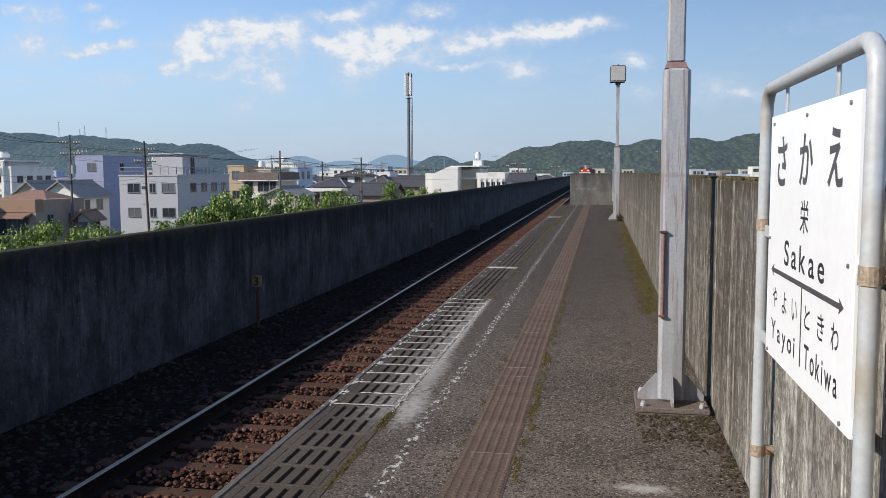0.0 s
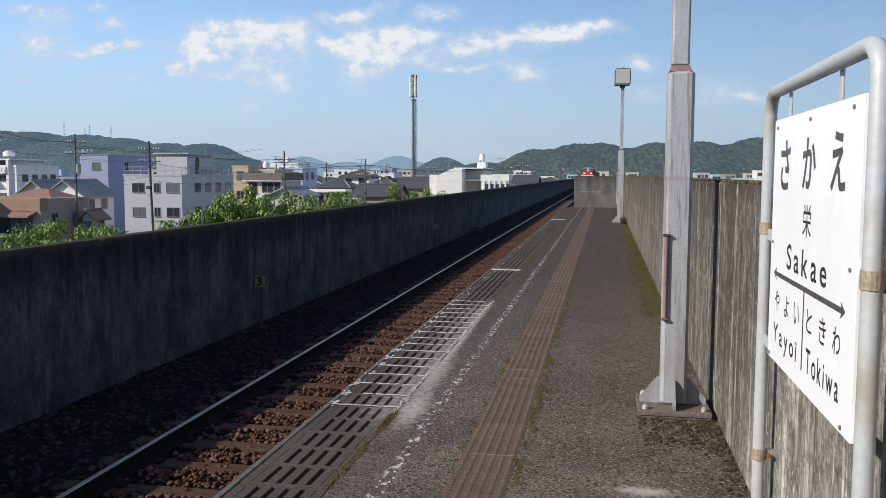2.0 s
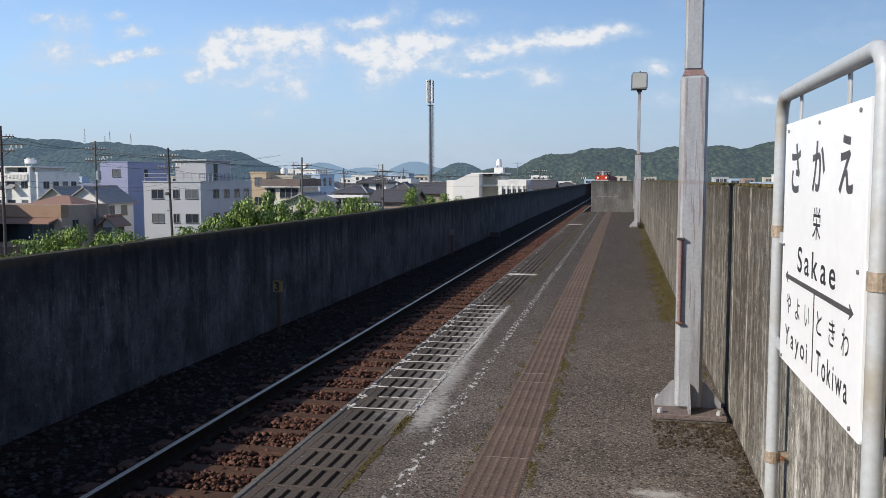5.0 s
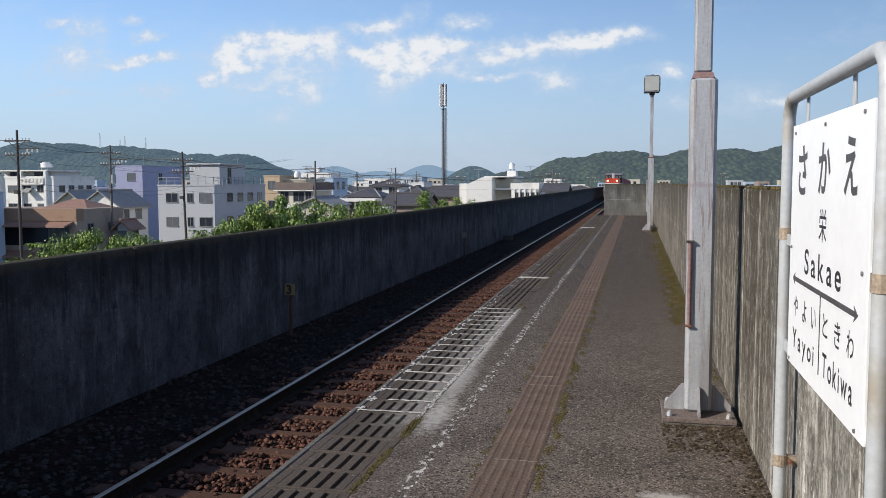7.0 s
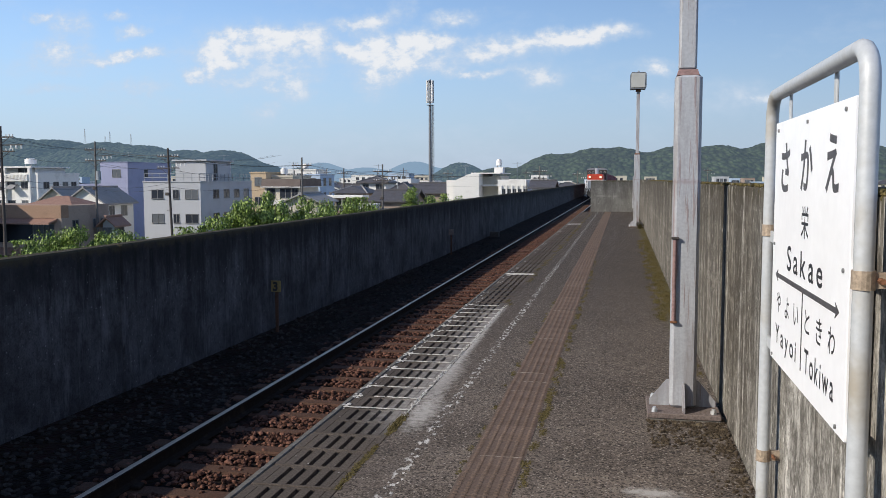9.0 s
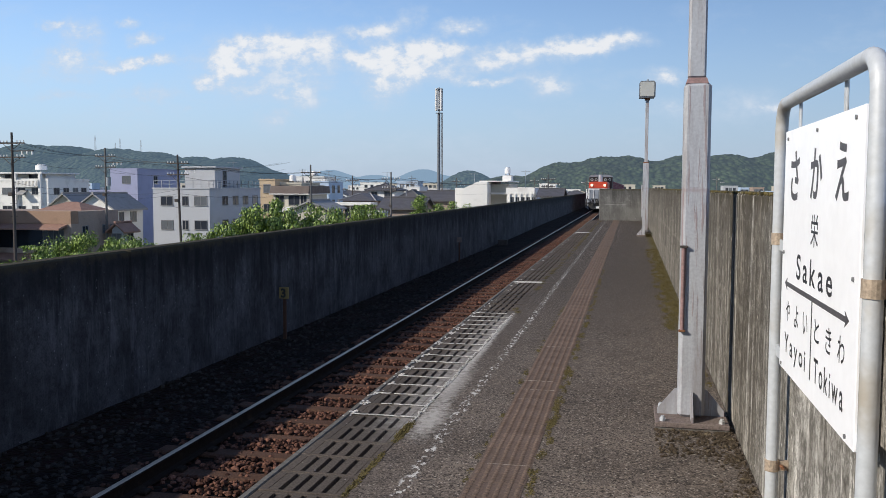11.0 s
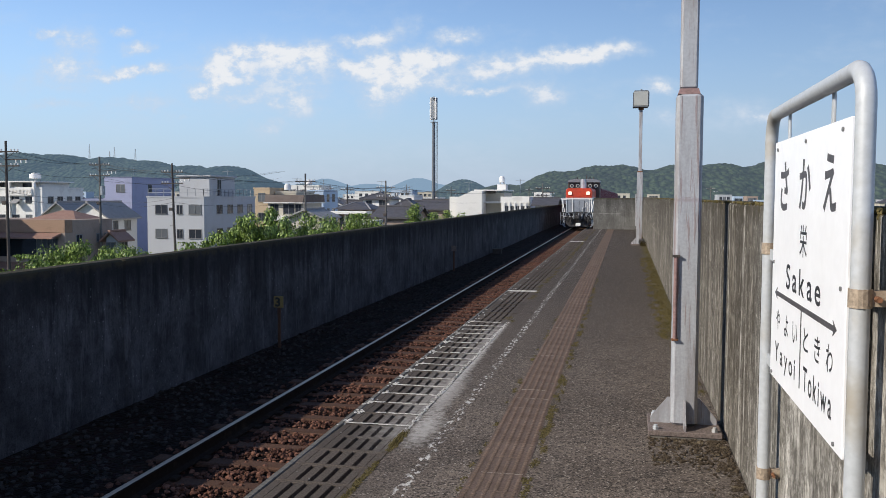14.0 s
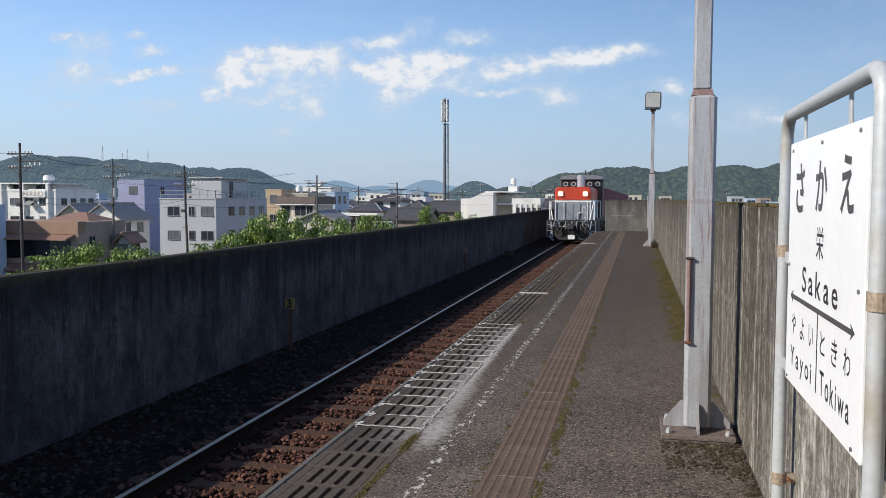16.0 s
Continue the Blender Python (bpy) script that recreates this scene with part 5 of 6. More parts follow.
def brown_shop():
    ob = thing("brown_shop", "long brown two-storey house with dark glass bands and sheet canopies", "house")
    part("wall", Shape().box(-66, -53.2, 76.2, 83, TOWN_Z, -1.0), BROWN, ob)
    part("fascia", Shape().box(-66, -53.2, 75, 76.2, -2.2, -0.95, 0.03), BROWN_LIGHT, ob, "tan fascia band")
    part("end_wall", Shape().box(-54.0, -53.2, 75.02, 76.2, TOWN_Z, -2.2), BROWN, ob)
    part("canopy", Shape().prism([(73.6, -2.75), (75.0, -2.4), (75.0, -2.22), (73.6, -2.6)], "x", -66, -53.6), TILE_RED, ob, "rust-red sheet canopy")
    part("glass_band", Shape().box(-66, -57.2, 76.15, 76.19, -4.7, -2.9), PANE, ob, "dark glass band")
    part("balcony_front", Shape().box(-66, -57.0, 74.9, 75.0, -5.1, -4.6), BROWN, ob)
    for x in (-56.6, -55.4):
        window(ob, x, 76.15, -4.6, 1.1, 1.7, "-y", CURTAIN)
    part("canopy", Shape().prism([(73.4, -5.75), (75.0, -5.3), (75.0, -5.12), (73.4, -5.6)], "x", -66, -56.0), TILE_RED, ob, "rust-red sheet canopy")
    part("roof", Shape().add([(-60.2, 79, -1.0), (-54.8, 79, -1.0), (-54.8, 84, -1.0), (-60.2, 84, -1.0), (-58.2, 81.5, -0.15), (-56.8, 81.5, -0.15)],
                             [(0, 1, 5, 4), (1, 2, 5), (2, 3, 4, 5), (3, 0, 4), (3, 2, 1, 0)]), TILE_RED, ob, "low rust-red hipped roof")
    for y in (77.2, 80.6, 81.9):
        window(ob, -53.2, y, -3.3, 0.9, 0.8, "+x")


brown_shop()
house(-67.8, -62.7, 96.8, 103.4, -1.25, 0.45, CREAM, TILE_GREY, "y", "cream house with a grey tiled gable roof", ((-66.3, -3.0, 1.2, 1.4), (-64.2, -3.0, 1.6, 1.4), (-65.4, -5.9, 1.8, 1.4)), ((98.5, -3.0, 1.0, 1.2), (101.2, -3.0, 1.3, 1.2)))
house(-73.6, -68.6, 99, 106, -1.45, 0.4, BEIGE, TILE_GREY, "y", "cream house with a pale grey gable roof", ((-71, -4.2, 1.7, 1.4),))
house(-52.0, -50.8, 80, 82, -2.9, -2.4, PLASTER, TILE_RED, "y", "small white house with a brown roof", ((-51.5, -4.4, 1.0, 1.0),), ((81.3, -4.4, 1.0, 1.0),))

w6 = block("ochre_building", -55.9, -53.3, 125, 133, 2.5, OCHRE, "ochre rendered building with roof railings", ((-54.6, 1.1),), ((127.5, 1.3), (130.5, 1.3)), ((0.6, 1.2), (-2.4, 1.2)), 0.2)
w6b = block("beige_building", -53.25, -49.8, 127, 135, 1.9, BEIGE, "beige rendered building with a round roof tank", ((-52.2, 1.1), (-50.6, 1.1)), ((130, 1.4),), ((0.2, 1.2), (-2.8, 1.2)), 0.25)
tank(w6b, -52.4, 130, 1.9, 0.55, 0.75)


def mansard_house():
    ob = thing("mansard_house", "cream house under a deep dark-brown roof band", "house", "houses of the town")
    part("wall", Shape().box(-50.6, -45.3, 118, 126, TOWN_Z, 0.55), BEIGE, ob)
    part("roof_band", Shape().prism([(117.4, 0.5), (126.6, 0.5), (126.3, 1.6), (117.8, 1.6)], "x", -50.9, -45.0), ROOF_BROWN, ob, "dark brown roof band")
    part("eave_trim", Shape().box(-51.0, -44.9, 117.3, 126.7, 0.36, 0.5, 0.02), CREAM, ob)
    for x, w in ((-49.6, 1.2), (-47.4, 1.6), (-45.95, 0.8)):
        window(ob, x, 118, -1.1, w, 1.3, "-y")
    part("balcony", Shape().box(-50.4, -46.2, 116.9, 118, -2.2, -1.4, 0.02), CREAM, ob)


def canopied_house():
    ob = thing("canopied_house", "house with a dark hipped roof and a broad white canopy", "house", "houses of the town")
    part("wall", Shape().box(-38.0, -33.8, 112, 119, TOWN_Z, -0.3), BROWN, ob)
    part("roof", Shape().add([(-38.5, 111.5, -0.35), (-33.2, 111.5, -0.35), (-33.2, 119.5, -0.35), (-38.5, 119.5, -0.35), (-36.3, 114.5, 0.6), (-35.5, 116.5, 0.6)],
                             [(0, 1, 5, 4), (1, 2, 5), (2, 3, 4, 5), (3, 0, 4), (3, 2, 1, 0)]), TILE_DARK, ob, "dark tiled hipped roof")
    for a, b in (((-38.5, 111.5, -0.33), (-36.3, 114.5, 0.62)), ((-33.2, 111.5, -0.33), (-35.5, 116.5, 0.62))):
        part("hip_ridge", Shape().tube([a, b], 0.1, 6), TILE_GREY, ob)
    part("canopy", Shape().box(-38.8, -33.1, 109.0, 111.9, -0.95, -0.55, 0.03), CREAM, ob, "white flat canopy")
    for x in (-38.5, -36.0, -33.4):
        part("canopy_post", Shape().box(x - 0.1, x + 0.1, 109.1, 109.3, TOWN_Z, -0.95), ALU, ob)
    for x in (-37.0, -35.0):
        window(ob, x, 112, -2.6, 1.4, 1.2, "-y", PANE)


mansard_house()
canopied_house()
block("blue_building", -56.6, -53.6, 150, 158, 2.3, PALEBLUE, "narrow pale blue house front", ((-55.0, 1.2),), ((152.5, 1.3), (155.5, 1.3)), ((0.4, 1.3), (-2.2, 1.3)), 0.2)
w6c = block("grey_block", -97, -87, 240, 250, 4.2, CREAM, "pale grey distant apartment block", ((-95, 1.6), (-92, 1.6), (-89, 1.6)), (), ((1.9, 1.3), (-1.2, 1.3)), 0.3)
tank(w6c, -92, 245, 4.3, 1.0, 1.1)
house(-38.0, -34.4, 95, 101, -1.0, -0.25, BEIGE, TILE_GREY, "y", "low cream house with a pale grey gable roof", ((-36.2, -3.2, 1.4, 1.1),))
house(-39.3, -35.2, 128, 134, 1.05, 1.85, CREAM, TILE_DARK, "x", "white two-storey house with a dark hipped roof", ((-38.4, -0.2, 0.9, 0.9), (-36.2, -0.15, 1.1, 0.95)), hip=True)
house(-30.4, -25.4, 104, 111, -1.15, 0.0, BROWN, TILE_DARK, "x", "brown house under a long dark tiled roof", ((-28.8, -3.2, 1.5, 1.1), (-26.6, -3.2, 1.3, 1.1)))
house(-33.2, -29.6, 122, 128, -0.4, 0.95, PLASTER, TILE_DARK, "x", "house with a broad dark tiled roof", ((-31.5, -2.4, 1.4, 1.1),), hip=True)
house(-29.0, -24.7, 122, 129, -0.4, 0.8, BROWN, TILE_DARK, "x", "house with a wide dark tiled roof", ((-27, -2.4, 1.5, 1.1),))
block("shed", -31.6, -28.6, 97.5, 101, -1.55, CREAM, "low cream flat-roofed shed", ((-30.8, 0.9), (-29.5, 0.9)), (), ((-3.2, 1.0),), 0.2)
block("building", -47.4, -44.0, 180, 188, 1.4, CREAM, "long low white building", ((-46.4, 1.0), (-45.0, 1.0)), (), ((-0.2, 0.9),), 0.2, group="flat roofs of the town")


def white_hall():
    ob = thing("white_hall", "white hall with a sloping shoulder, a recess and a roof tank", "building")
    part("main_wall", Shape().prism([(-23.3, TOWN_Z), (-19.6, TOWN_Z), (-19.6, 2.25), (-21.0, 2.25), (-23.3, 1.2)], "y", 120, 134), CREAM, ob)
    part("side_wing", Shape().box(-24.4, -23.3, 121, 133, TOWN_Z, 1.4), CREAM, ob)
    part("recess_wall", Shape().box(-19.6, -17.0, 123.5, 133, TOWN_Z, 2.0), BEIGE, ob)
    part("roof_slab", Shape().box(-21.0, -16.8, 121.5, 133.5, 2.25, 2.42, 0.03), CREAM, ob)
    part("ledge", Shape().box(-19.6, -17.0, 122.2, 123.5, 0.5, 0.75), CREAM, ob)
    part("east_block", Shape().box(-17.0, -13.2, 121, 134, TOWN_Z, 0.6), CREAM, ob)
    part("parapet", Shape().box(-17.1, -13.1, 120.9, 121.1, 0.6, 1.45).box(-13.25, -13.1, 121.1, 134, 0.6, 1.45), CREAM, ob)
    for i in range(5):
        x = -16.6 + 0.75 * i
        part("pilaster", Shape().box(x - 0.1, x + 0.1, 120.8, 121, TOWN_Z, 0.6), CREAM, ob)
        window(ob, x + 0.38, 121, -1.0, 0.4, 1.1, "-y", PANE)
    part("tank_tower", Shape().box(-18.2, -16.9, 125, 127, 2.42, 3.2, 0.03), CREAM, ob)
    tank(ob, -17.6, 126, 3.0, 0.42, 0.7)


white_hall()
house(-12.0, -9.3, 118, 124, 0.35, 1.15, CREAM, TILE_DARK, "x", "white house with a black tiled roof", ((-11.3, -1.0, 0.7, 0.9), (-10.1, -1.0, 0.7, 0.9)))

for x, w, y, top, wall in ((31.5, 5, 320, 2.1, PLASTER), (38.5, 3, 330, 1.5, PALEBLUE), (50.5, 3.5, 310, 2.9, CREAM), (44, 4, 340, 1.6, BROWN), (9, 5, 380, 2.3, BEIGE), (62, 8, 330, 2.0, BEIGE)):
    block("building", x, x + w, y, y + 9, top, wall, "distant pale building beyond the railway", tuple((x + w * k / 4, 0.9) for k in (1, 2, 3)), (), ((top - 1.6, 1.0), (top - 4.6, 1.0)), 0.2, group="flat roofs of the town")
walls, roofs = (CREAM, CREAM, PLASTER, BEIGE, PALEBLUE, BROWN, BEIGE), (TILE_DARK, TILE_DARK, TILE_GREY, TILE_DARK)
town = random.Random(21)
for i in range(200):
    far = 150 + 620 * town.random() ** 1.3
    slope = town.uniform(-0.72, 0.02) if i < 118 else town.uniform(0.05, 0.3) if i < 150 else town.uniform(-0.46, -0.08)
    x, w, dp = slope * far, town.uniform(7, 13), town.uniform(6, 11)
    if far < 215 and any(a < slope < b for a, b in ((-0.72, -0.48), (-0.22, -0.09))):
        continue
    high = town.uniform(4.8, 7.8)
    wall, roof = town.choice(walls), town.choice(roofs)
    if town.random() < 0.25:
        h = town.uniform(6, 10.5) if far < 300 else town.uniform(7, 13)
        block("building", x, x + w, far, far + dp, TOWN_Z + h, wall, "distant flat-roofed town building", tuple((x + w * k / 4, 1.4) for k in (1, 2, 3)), (),
              ((TOWN_Z + h - 2.2, 1.3),), 0.3, group="flat roofs of the town")
    else:
        house(x, x + w, far, far + dp, TOWN_Z + high, TOWN_Z + high + town.uniform(1.2, 2.2), wall, roof, town.choice("xxy"), "distant house with a pitched tiled roof", hip=town.random() < 0.55,
              windows=((x + w * 0.3, TOWN_Z + high - 1.9, 1.5, 1.1), (x + w * 0.7, TOWN_Z + high - 1.9, 1.5, 1.1)))


# ---- poles, wires and masts ----
def utility_pole(x, y, top, material=POLE, arms=2, lean=0.0, r=0.14, box=False):
    ob = thing("utility_pole", "utility pole with cross-arms and insulators", "utility pole", "utility poles", at=(x, y, TOWN_Z))
    h = top - TOWN_Z
    part("pole", Shape().tube([(lean, 0, 0), (lean * 0.3, 0, h * 0.6), (0, 0, h)], r, 12, r * 0.62), material, ob, smooth=True)
    for k in range(arms):
        z = h - 0.9 - 1.1 * k
        arm = part("cross_arm", Shape().box(-1.15, 1.15, -0.05, 0.05, z, z + 0.1), DARKPOLE, ob)
        for a in (-1.05, -0.75, -0.45, 0.45, 0.75, 1.05):
            part("insulator", Shape().tube([(a, 0, z + 0.1), (a, 0, z + 0.2), (a, 0, z + 0.26)], 0.04, 8, 0.065), WHITE, arm, "white porcelain insulator")
        part("brace", Shape().tube([(-0.75, -0.06, z), (0, -0.12, z - 0.55)], 0.025, 5).tube([(0.75, -0.06, z), (0, -0.12, z - 0.55)], 0.025, 5), DARKPOLE, arm)
    if box:
        part("transformer", Shape().tube([(0.38, -0.1, h - 3.9), (0.38, -0.1, h - 3.0)], 0.24, 12), STEEL, ob, "grey pole transformer", True)
    side = part("side_arm", Shape().box(0.0, 1.9, -0.04, 0.04, h - 1.5, h - 1.42), DARKPOLE, ob)
    for a in (0.9, 1.35, 1.8):
        part("insulator", Shape().tube([(a, 0, h - 1.5), (a, 0, h - 1.75)], 0.06, 8), WHITE, side, "hanging white insulator")
    if arms > 1:
        part("step_bolts", Shape().box(-0.3, 0.3, -0.02, 0.02, h * 0.62, h * 0.62 + 0.03).box(-0.3, 0.3, -0.02, 0.02, h * 0.7, h * 0.7 + 0.03).box(-0.3, 0.3, -0.02, 0.02, h * 0.55, h * 0.55 + 0.03), DARKPOLE, ob)
        part("service_cable_box", Shape().box(-0.2, 0.2, -0.4, -0.15, h * 0.66, h * 0.66 + 0.3, 0.03), DARKPOLE, ob)
    return ob


utility_pole(-47.6, 60, 5.7, DARKPOLE)
utility_pole(-52.6, 80, 5.4, POLE, box=True)
utility_pole(-43.4, 78, 4.6, DARKPOLE, 2, 0.4)
utility_pole(-34.2, 90, 3.9, POLE, 1)
utility_pole(-27.9, 100, 3.3, POLE)
utility_pole(-45.8, 140, 3.4, DARKPOLE, 1)
utility_pole(-58.5, 150, 3.2, POLE, 1)
utility_pole(-13.0, 140, 3.6, POLE)
utility_pole(-20.5, 145, 3.2, DARKPOLE, 1)
utility_pole(13.5, 210, 6.8, POLE, 1)
utility_pole(-55.0, 100, 0.5, DARKPOLE, 0)


def wires(a, b, sag, offsets):
    ob = thing("overhead_wires", "thin black overhead wires between the poles", "wires", kind="stuff")
    for dx, dz in offsets:
        pts = [(a[0] + (b[0] - a[0]) * t + dx, a[1] + (b[1] - a[1]) * t, a[2] + (b[2] - a[2]) * t + dz - sag * 4 * t * (1 - t)) for t in [k / 14 for k in range(15)]]
        part("wire", Shape().tube(pts, 0.013, 5), WIRE, ob)


def aerial(x, y, z, high=2.2):
    ob = thing("roof_aerial", "thin television aerial on a roof", "aerial", "roof aerials", at=(x, y, z))
    part("mast", Shape().tube([(0, 0, 0), (0, 0, high)], 0.04, 6), STEEL, ob)
    boom = part("boom", Shape().tube([(-0.7, 0, high - 0.15), (0.7, 0, high - 0.15)], 0.03, 6), STEEL, ob)
    for k in range(6):
        part("element", Shape().tube([(-0.65 + 0.26 * k, -0.35, high - 0.15), (-0.65 + 0.26 * k, 0.35, high - 0.15)], 0.02, 5), STEEL, boom)


for x, y, z, high in ((-15.2, 128, 0.6, 3.4), (-22.5, 126, 1.6, 2.0), (-37.2, 131, 1.85, 2.0), (-51.2, 131, 1.9, 2.4), (-88.5, 145, 4.6, 2.0), (-51.5, 107, 1.2, 3.6), (-28, 107.5, 0.1, 2.2), (-55, 154, 2.3, 2.2), (-46, 184, 1.4, 2.2)):
    aerial(x, y, z, high)
for x, y, top in ((-75, 215, 4.2), (-38, 190, 3.6), (-30, 175, 3.0), (-52, 205, 3.4), (-66, 260, 5.0), (-25, 230, 4.0), (-10, 200, 3.4), (-95, 190, 5.5), (22, 240, 4.5), (-50, 175, 2.8)):
    utility_pole(x, y, top, POLE, 1)

three = ((-0.9, 0), (0.5, 0), (0.9, 0), (0.2, -1.3))
wires((-47.6, 60, 4.9), (-52.6, 80, 4.7), 0.4, three)
wires((-52.6, 80, 4.6), (-43.4, 78, 3.9), 0.3, three)
wires((-43.4, 78, 3.8), (-34.2, 90, 3.1), 0.5, three)
wires((-34.2, 90, 3.1), (-27.9, 100, 2.5), 0.4, three)
wires((-27.9, 100, 2.5), (-13, 140, 2.8), 0.8, three)
wires((-47.6, 60, 4.9), (-80, 40, 6.0), 0.5, three)
wires((-52.6, 80, 4.2), (-70, 170, 6.5), 1.0, three)
wires((-45.8, 140, 2.8), (-20.5, 145, 2.4), 0.8, three)
wires((-58.5, 150, 2.6), (-45.8, 140, 2.8), 0.5, three)
wires((-75, 215, 3.4), (-38, 190, 2.8), 0.8, three)
wires((-13, 140, 2.8), (-10, 200, 2.6), 0.8, three)
wires((-43.4, 78, 1.2), (-52.6, 80, 1.0), 0.4, ((0, 0), (0, -0.4)))
wires((-47.6, 60, 1.8), (-52.6, 80, 1.3), 0.4, ((0, 0), (0.2, -0.5)))
wires((-43.4, 78, 0.8), (-34.2, 90, 0.9), 0.5, ((0, 0),))


def antenna_mast():
    ob = thing("antenna_mast", "slim grey mobile antenna mast with panel antennas", "antenna mast", at=(-37.6, 170, TOWN_Z))
    h = 30.2
    part("mast_tube", Shape().tube([(0, 0, 0), (0, 0, h - 5)], 0.36, 16, 0.28), MAST, ob, smooth=True)
    part("mast_top", Shape().tube([(0, 0, h - 5), (0, 0, h)], 0.16, 12), STEEL, ob)
    for k in range(6):
        a = k * math.pi / 3 + 0.3
        part("panel_antenna", Shape().box(-0.14, 0.14, -0.09, 0.09, h - 4.6, h - 0.2, 0.03), WHITE if k % 2 else STEEL, ob, at=(0.62 * math.cos(a), 0.62 * math.sin(a), 0))
    ladder = Shape()
    for x in (0.55, 0.8):
        ladder.box(x - 0.05, x + 0.05, -0.3, -0.2, 1.0, h - 5)
    for i in range(46):
        ladder.box(0.62, 0.86, -0.29, -0.25, 1.5 + 0.5 * i, 1.54 + 0.5 * i)
    part("ladder", ladder, DARKPOLE, ob)
    for z in (h - 5.1, h - 4.4, h - 0.4):
        part("ring", Shape().tube([(0, 0, z), (0, 0, z + 0.12)], 0.66, 16), STEEL, ob)


antenna_mast()


# ---- trees ----
def tree(x, y, top, spread, leaves, seed, label):
    r = random.Random(seed)
    ob = thing("tree", label, "tree", "trees below the viaduct", at=(x, y, TOWN_Z))
    h = top - TOWN_Z
    trunk = Shape().tube([(0, 0, 0), (0.1, 0.05, h * 0.3), (0.0, 0.1, h * 0.62)], 0.24, 10, 0.13)
    tips = []
    for k in range(11):
        a, up = k * 2.4 + r.uniform(-0.4, 0.4), r.uniform(0.5, 0.98)
        reach = spread * r.uniform(0.35, 0.95) * math.sqrt(max(0.1, 1.15 - up))
        tip = Vector((reach * math.cos(a), reach * math.sin(a), h * up))
        mid = Vector((tip.x * 0.45, tip.y * 0.45, h * (0.35 + 0.5 * (up - 0.35))))
        trunk.tube([(0, 0, h * 0.35), mid, tip], 0.085, 6, 0.02)
        tips += [tip, tip * 0.9 + Vector((r.uniform(-0.5, 0.5), r.uniform(-0.5, 0.5), r.uniform(-0.5, 0.1))), (tip + mid) / 2]
    part("trunk", trunk, BARK, ob, smooth=True)
    centres = []
    for tip in tips:
        for _ in range(4):
            centres.append((tip + Vector((r.gauss(0, 0.55), r.gauss(0, 0.55), r.gauss(-0.15, 0.4))), r.uniform(0.28, 0.7)))
    v, f = [], []
    for _ in range(int(leaves * 4.2)):
        c, s = r.choice(centres)
        d = Vector((r.gauss(0, 1), r.gauss(0, 1), r.gauss(0, 1))).normalized() * s * r.uniform(0.5, 1.1)
        p = c + d
        p.z = min(p.z, h * 1.02)
        out = (d.normalized() + Vector((r.uniform(-0.7, 0.7), r.uniform(-0.7, 0.7), r.uniform(-0.2, 0.9)))).normalized()
        side = out.cross(Vector((0, 0, 1))).normalized() if abs(out.z) < 0.95 else Vector((1, 0, 0))
        along = side.cross(out) + out * 0.3
        n, size = len(v), r.uniform(0.05, 0.095)
        v += [tuple(p - along * size), tuple(p + side * size * 0.62), tuple(p + along * size), tuple(p - side * size * 0.62)]
        f.append((n, n + 1, n + 2, n + 3))
    m = bpy.data.meshes.new("crown")
    m.from_pydata(v, [], f)
    m.materials.append(LEAF)
    part("crown", m, None, ob)


GREEN = "bright green broadleaf tree rising behind the parapet wall"
for k, (x, y, top, spread, leaves) in enumerate(((-19.2, 45, 1.0, 3.1, 10000), (-16.6, 45.5, 0.5, 2.8, 8000), (-21.6, 46, -0.2, 2.6, 6000), (-19.0, 55, 0.25, 2.6, 7000), (-17.0, 57, 0.1, 2.4, 6000),
                                                 (-18.4, 74, 0.65, 3.2, 9000), (-16.2, 78, 0.3, 2.8, 7000), (-17.6, 90, 0.15, 2.8, 6000), (-34.0, 50, -1.1, 3.2, 9000), (-37.5, 52, -1.5, 2.8, 6000),
                                                 (-30.5, 49.5, -1.7, 2.6, 6000), (-27.8, 36, -1.6, 2.4, 6000), (-24.8, 47, -1.4, 2.2, 5000))):
    tree(x, y, top, spread, leaves, 50 + k, GREEN)


# ---- hills ----
def ridge(name, dist, depth, x0, x1, bumps, material, label, step, rough):
    """A wooded ridge: its crest is a sum of rounded summits, each given by place, height and half width."""
    nx, ny = int((x1 - x0) / step), 60
    v = []
    for j in range(ny):
        t = j / (ny - 1)
        for i in range(nx):
            x = x0 + (x1 - x0) * i / (nx - 1)
            y = dist - depth + 2 * depth * t
            crest = sum((h * math.exp(-((x - c) / w) ** 2)) ** 4 for c, h, w in bumps) ** 0.25
            rise = math.sin(math.pi * t) ** 0.8
            crowns = rough * (noise.noise((x * 0.11, y * 0.11, 0)) + 0.6 * noise.noise((x * 0.3, y * 0.3, 5))) + rough * 0.7 * noise.noise((x * 0.017, y * 0.017, 9))
            v.append((x, y, TOWN_Z + (crest + crowns * min(1, crest / 12)) * rise))
    f = [(j * nx + i, j * nx + i + 1, (j + 1) * nx + i + 1, (j + 1) * nx + i) for j in range(ny - 1) for i in range(nx - 1)]
    m = bpy.data.meshes.new(name)
    m.from_pydata(v, [], f)
    m.materials.append(material)
    m.shade_smooth()
    tagged(new(name, m), label, kind="structure")


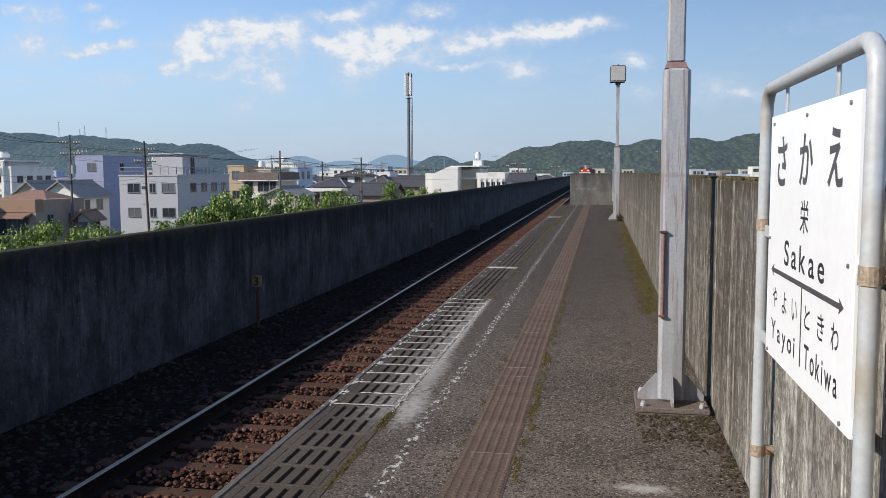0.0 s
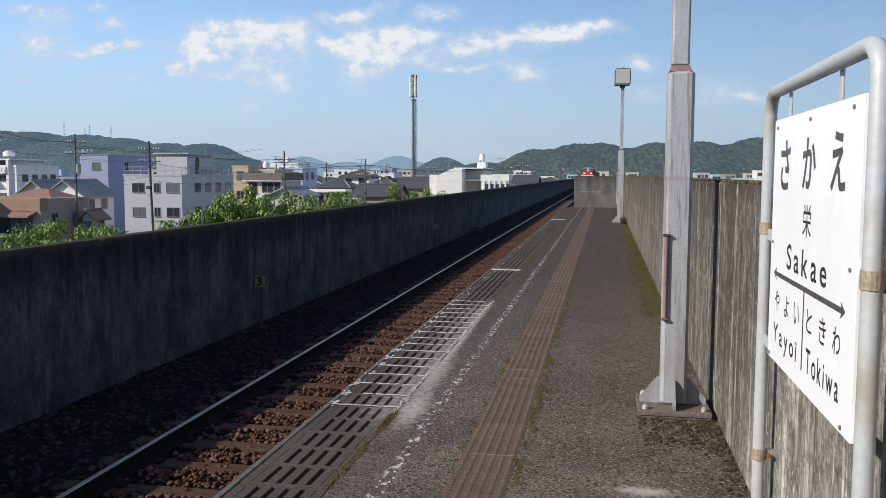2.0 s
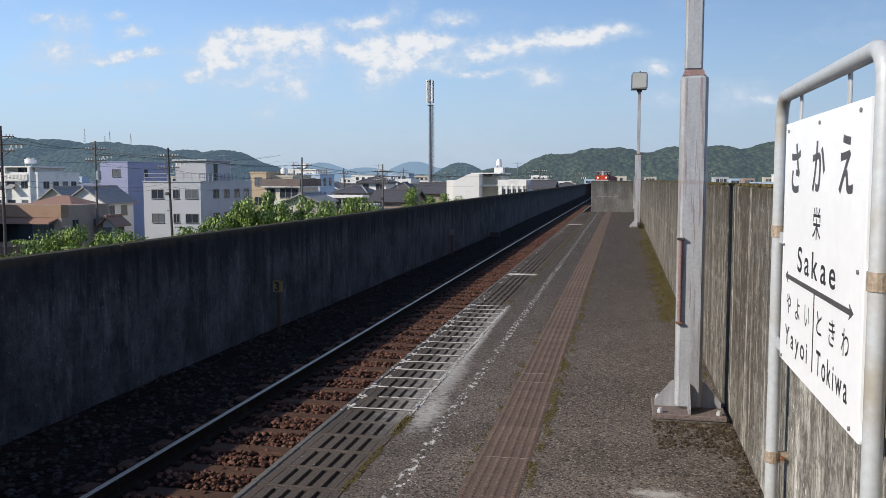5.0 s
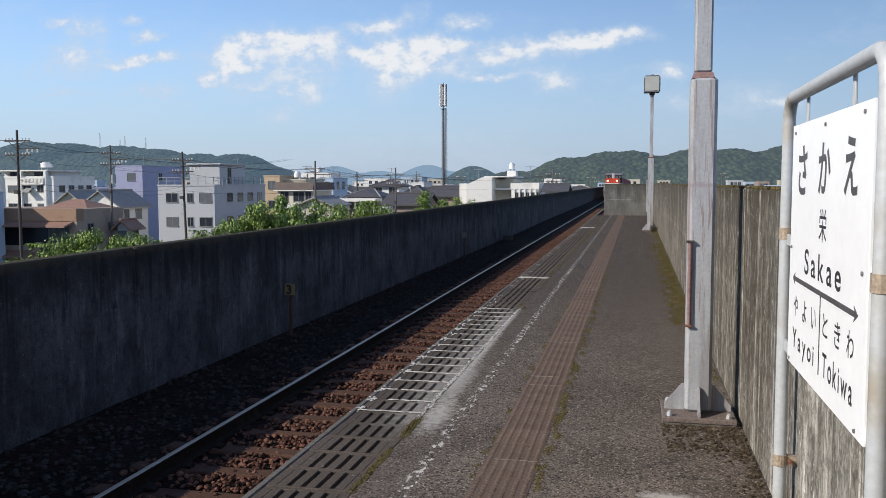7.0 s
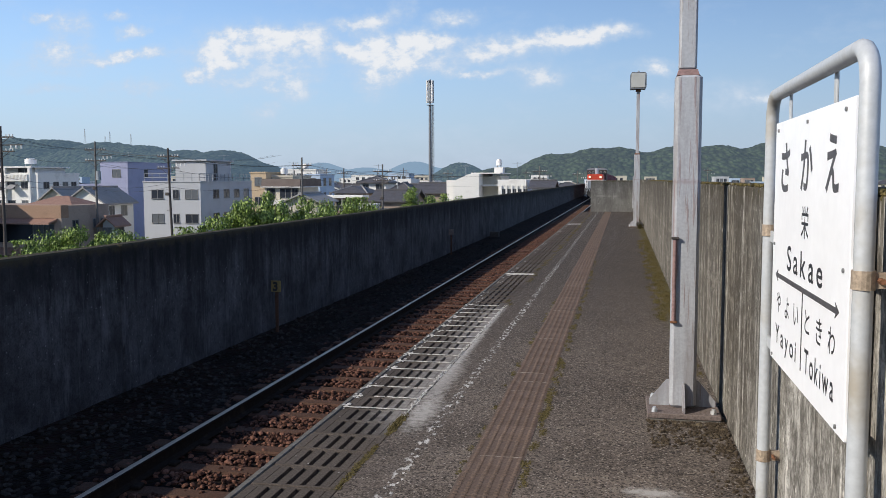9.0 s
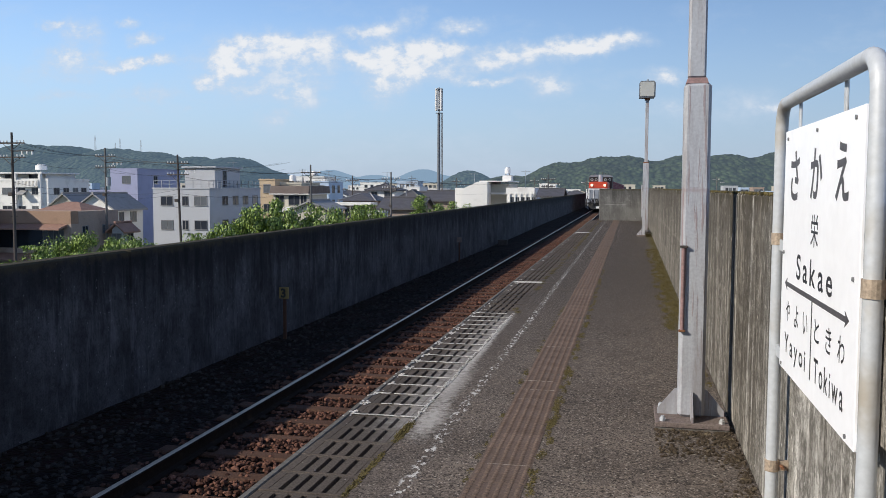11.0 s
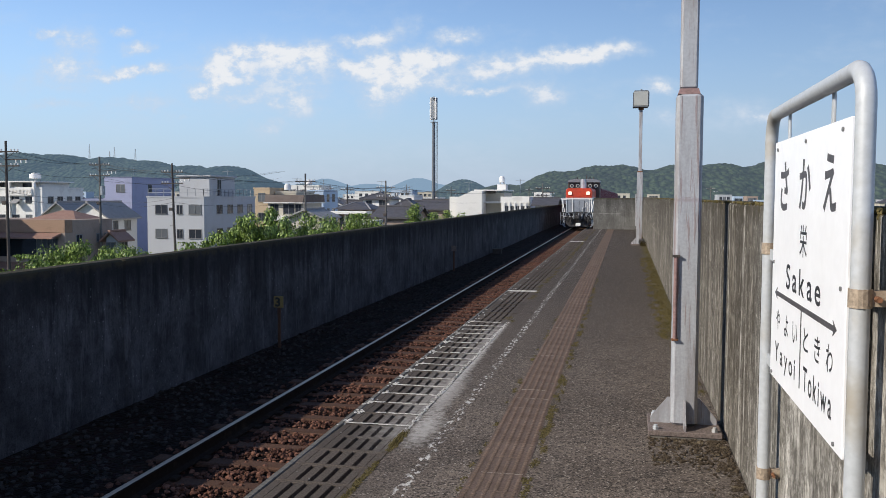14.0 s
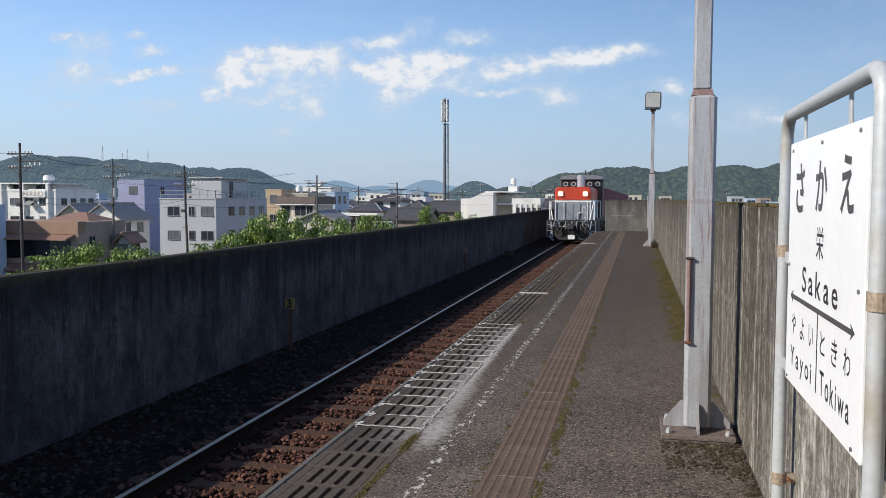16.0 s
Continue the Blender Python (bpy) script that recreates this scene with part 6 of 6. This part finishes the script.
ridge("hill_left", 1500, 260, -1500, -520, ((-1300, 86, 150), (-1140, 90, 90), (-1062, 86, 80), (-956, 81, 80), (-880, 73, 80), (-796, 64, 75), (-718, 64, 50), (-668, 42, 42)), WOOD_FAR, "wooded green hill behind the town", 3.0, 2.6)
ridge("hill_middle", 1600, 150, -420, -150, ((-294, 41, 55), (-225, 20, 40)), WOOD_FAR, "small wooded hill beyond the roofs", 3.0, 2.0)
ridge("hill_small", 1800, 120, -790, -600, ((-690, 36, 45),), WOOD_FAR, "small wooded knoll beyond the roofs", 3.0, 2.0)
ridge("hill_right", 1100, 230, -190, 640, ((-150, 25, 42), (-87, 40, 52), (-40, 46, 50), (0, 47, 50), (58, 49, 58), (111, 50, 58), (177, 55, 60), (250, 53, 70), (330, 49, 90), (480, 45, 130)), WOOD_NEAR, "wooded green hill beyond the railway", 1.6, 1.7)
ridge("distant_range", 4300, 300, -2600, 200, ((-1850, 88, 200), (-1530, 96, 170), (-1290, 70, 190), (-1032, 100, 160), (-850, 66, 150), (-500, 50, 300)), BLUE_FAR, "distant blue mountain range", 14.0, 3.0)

for x, z in ((-1008, 98), (-955, 92), (-911, 88), (-965, 84)):
    ob = thing("radio_tower", "thin lattice radio tower on the hill", "radio tower", "radio towers", at=(x, 1500, 50))
    h, lat = z - 50, Shape()
    for a in (-1, 1):
        for b in (-1, 1):
            lat.tube([(a * 2.2, b * 2.2, 0), (a * 0.3, b * 0.3, h)], 0.17, 5)
    for k in range(8):
        s = 2.2 - 1.9 * k / 8
        lat.box(-s, s, -s - 0.1, -s + 0.1, h * k / 8, h * k / 8 + 0.18)
    part("lattice", lat, STEEL, ob)


# ---- motion of the train ----
def motions():
    seconds = list(range(17))
    for vehicle, behind in [(engine, 0.0)] + [(w, 14.8 + 20.2 * i) for i, w in enumerate(wagons)] + [(b, 14.95 + 20.2 * (i // 5) + 3.8 * (i % 5)) for i, b in enumerate(boxes)]:
        walk(vehicle, [(t, pose(TRACK_X, 46.2 + 9.0 * (16 - t) + behind, RAIL_Z)) for t in seconds])


motions()
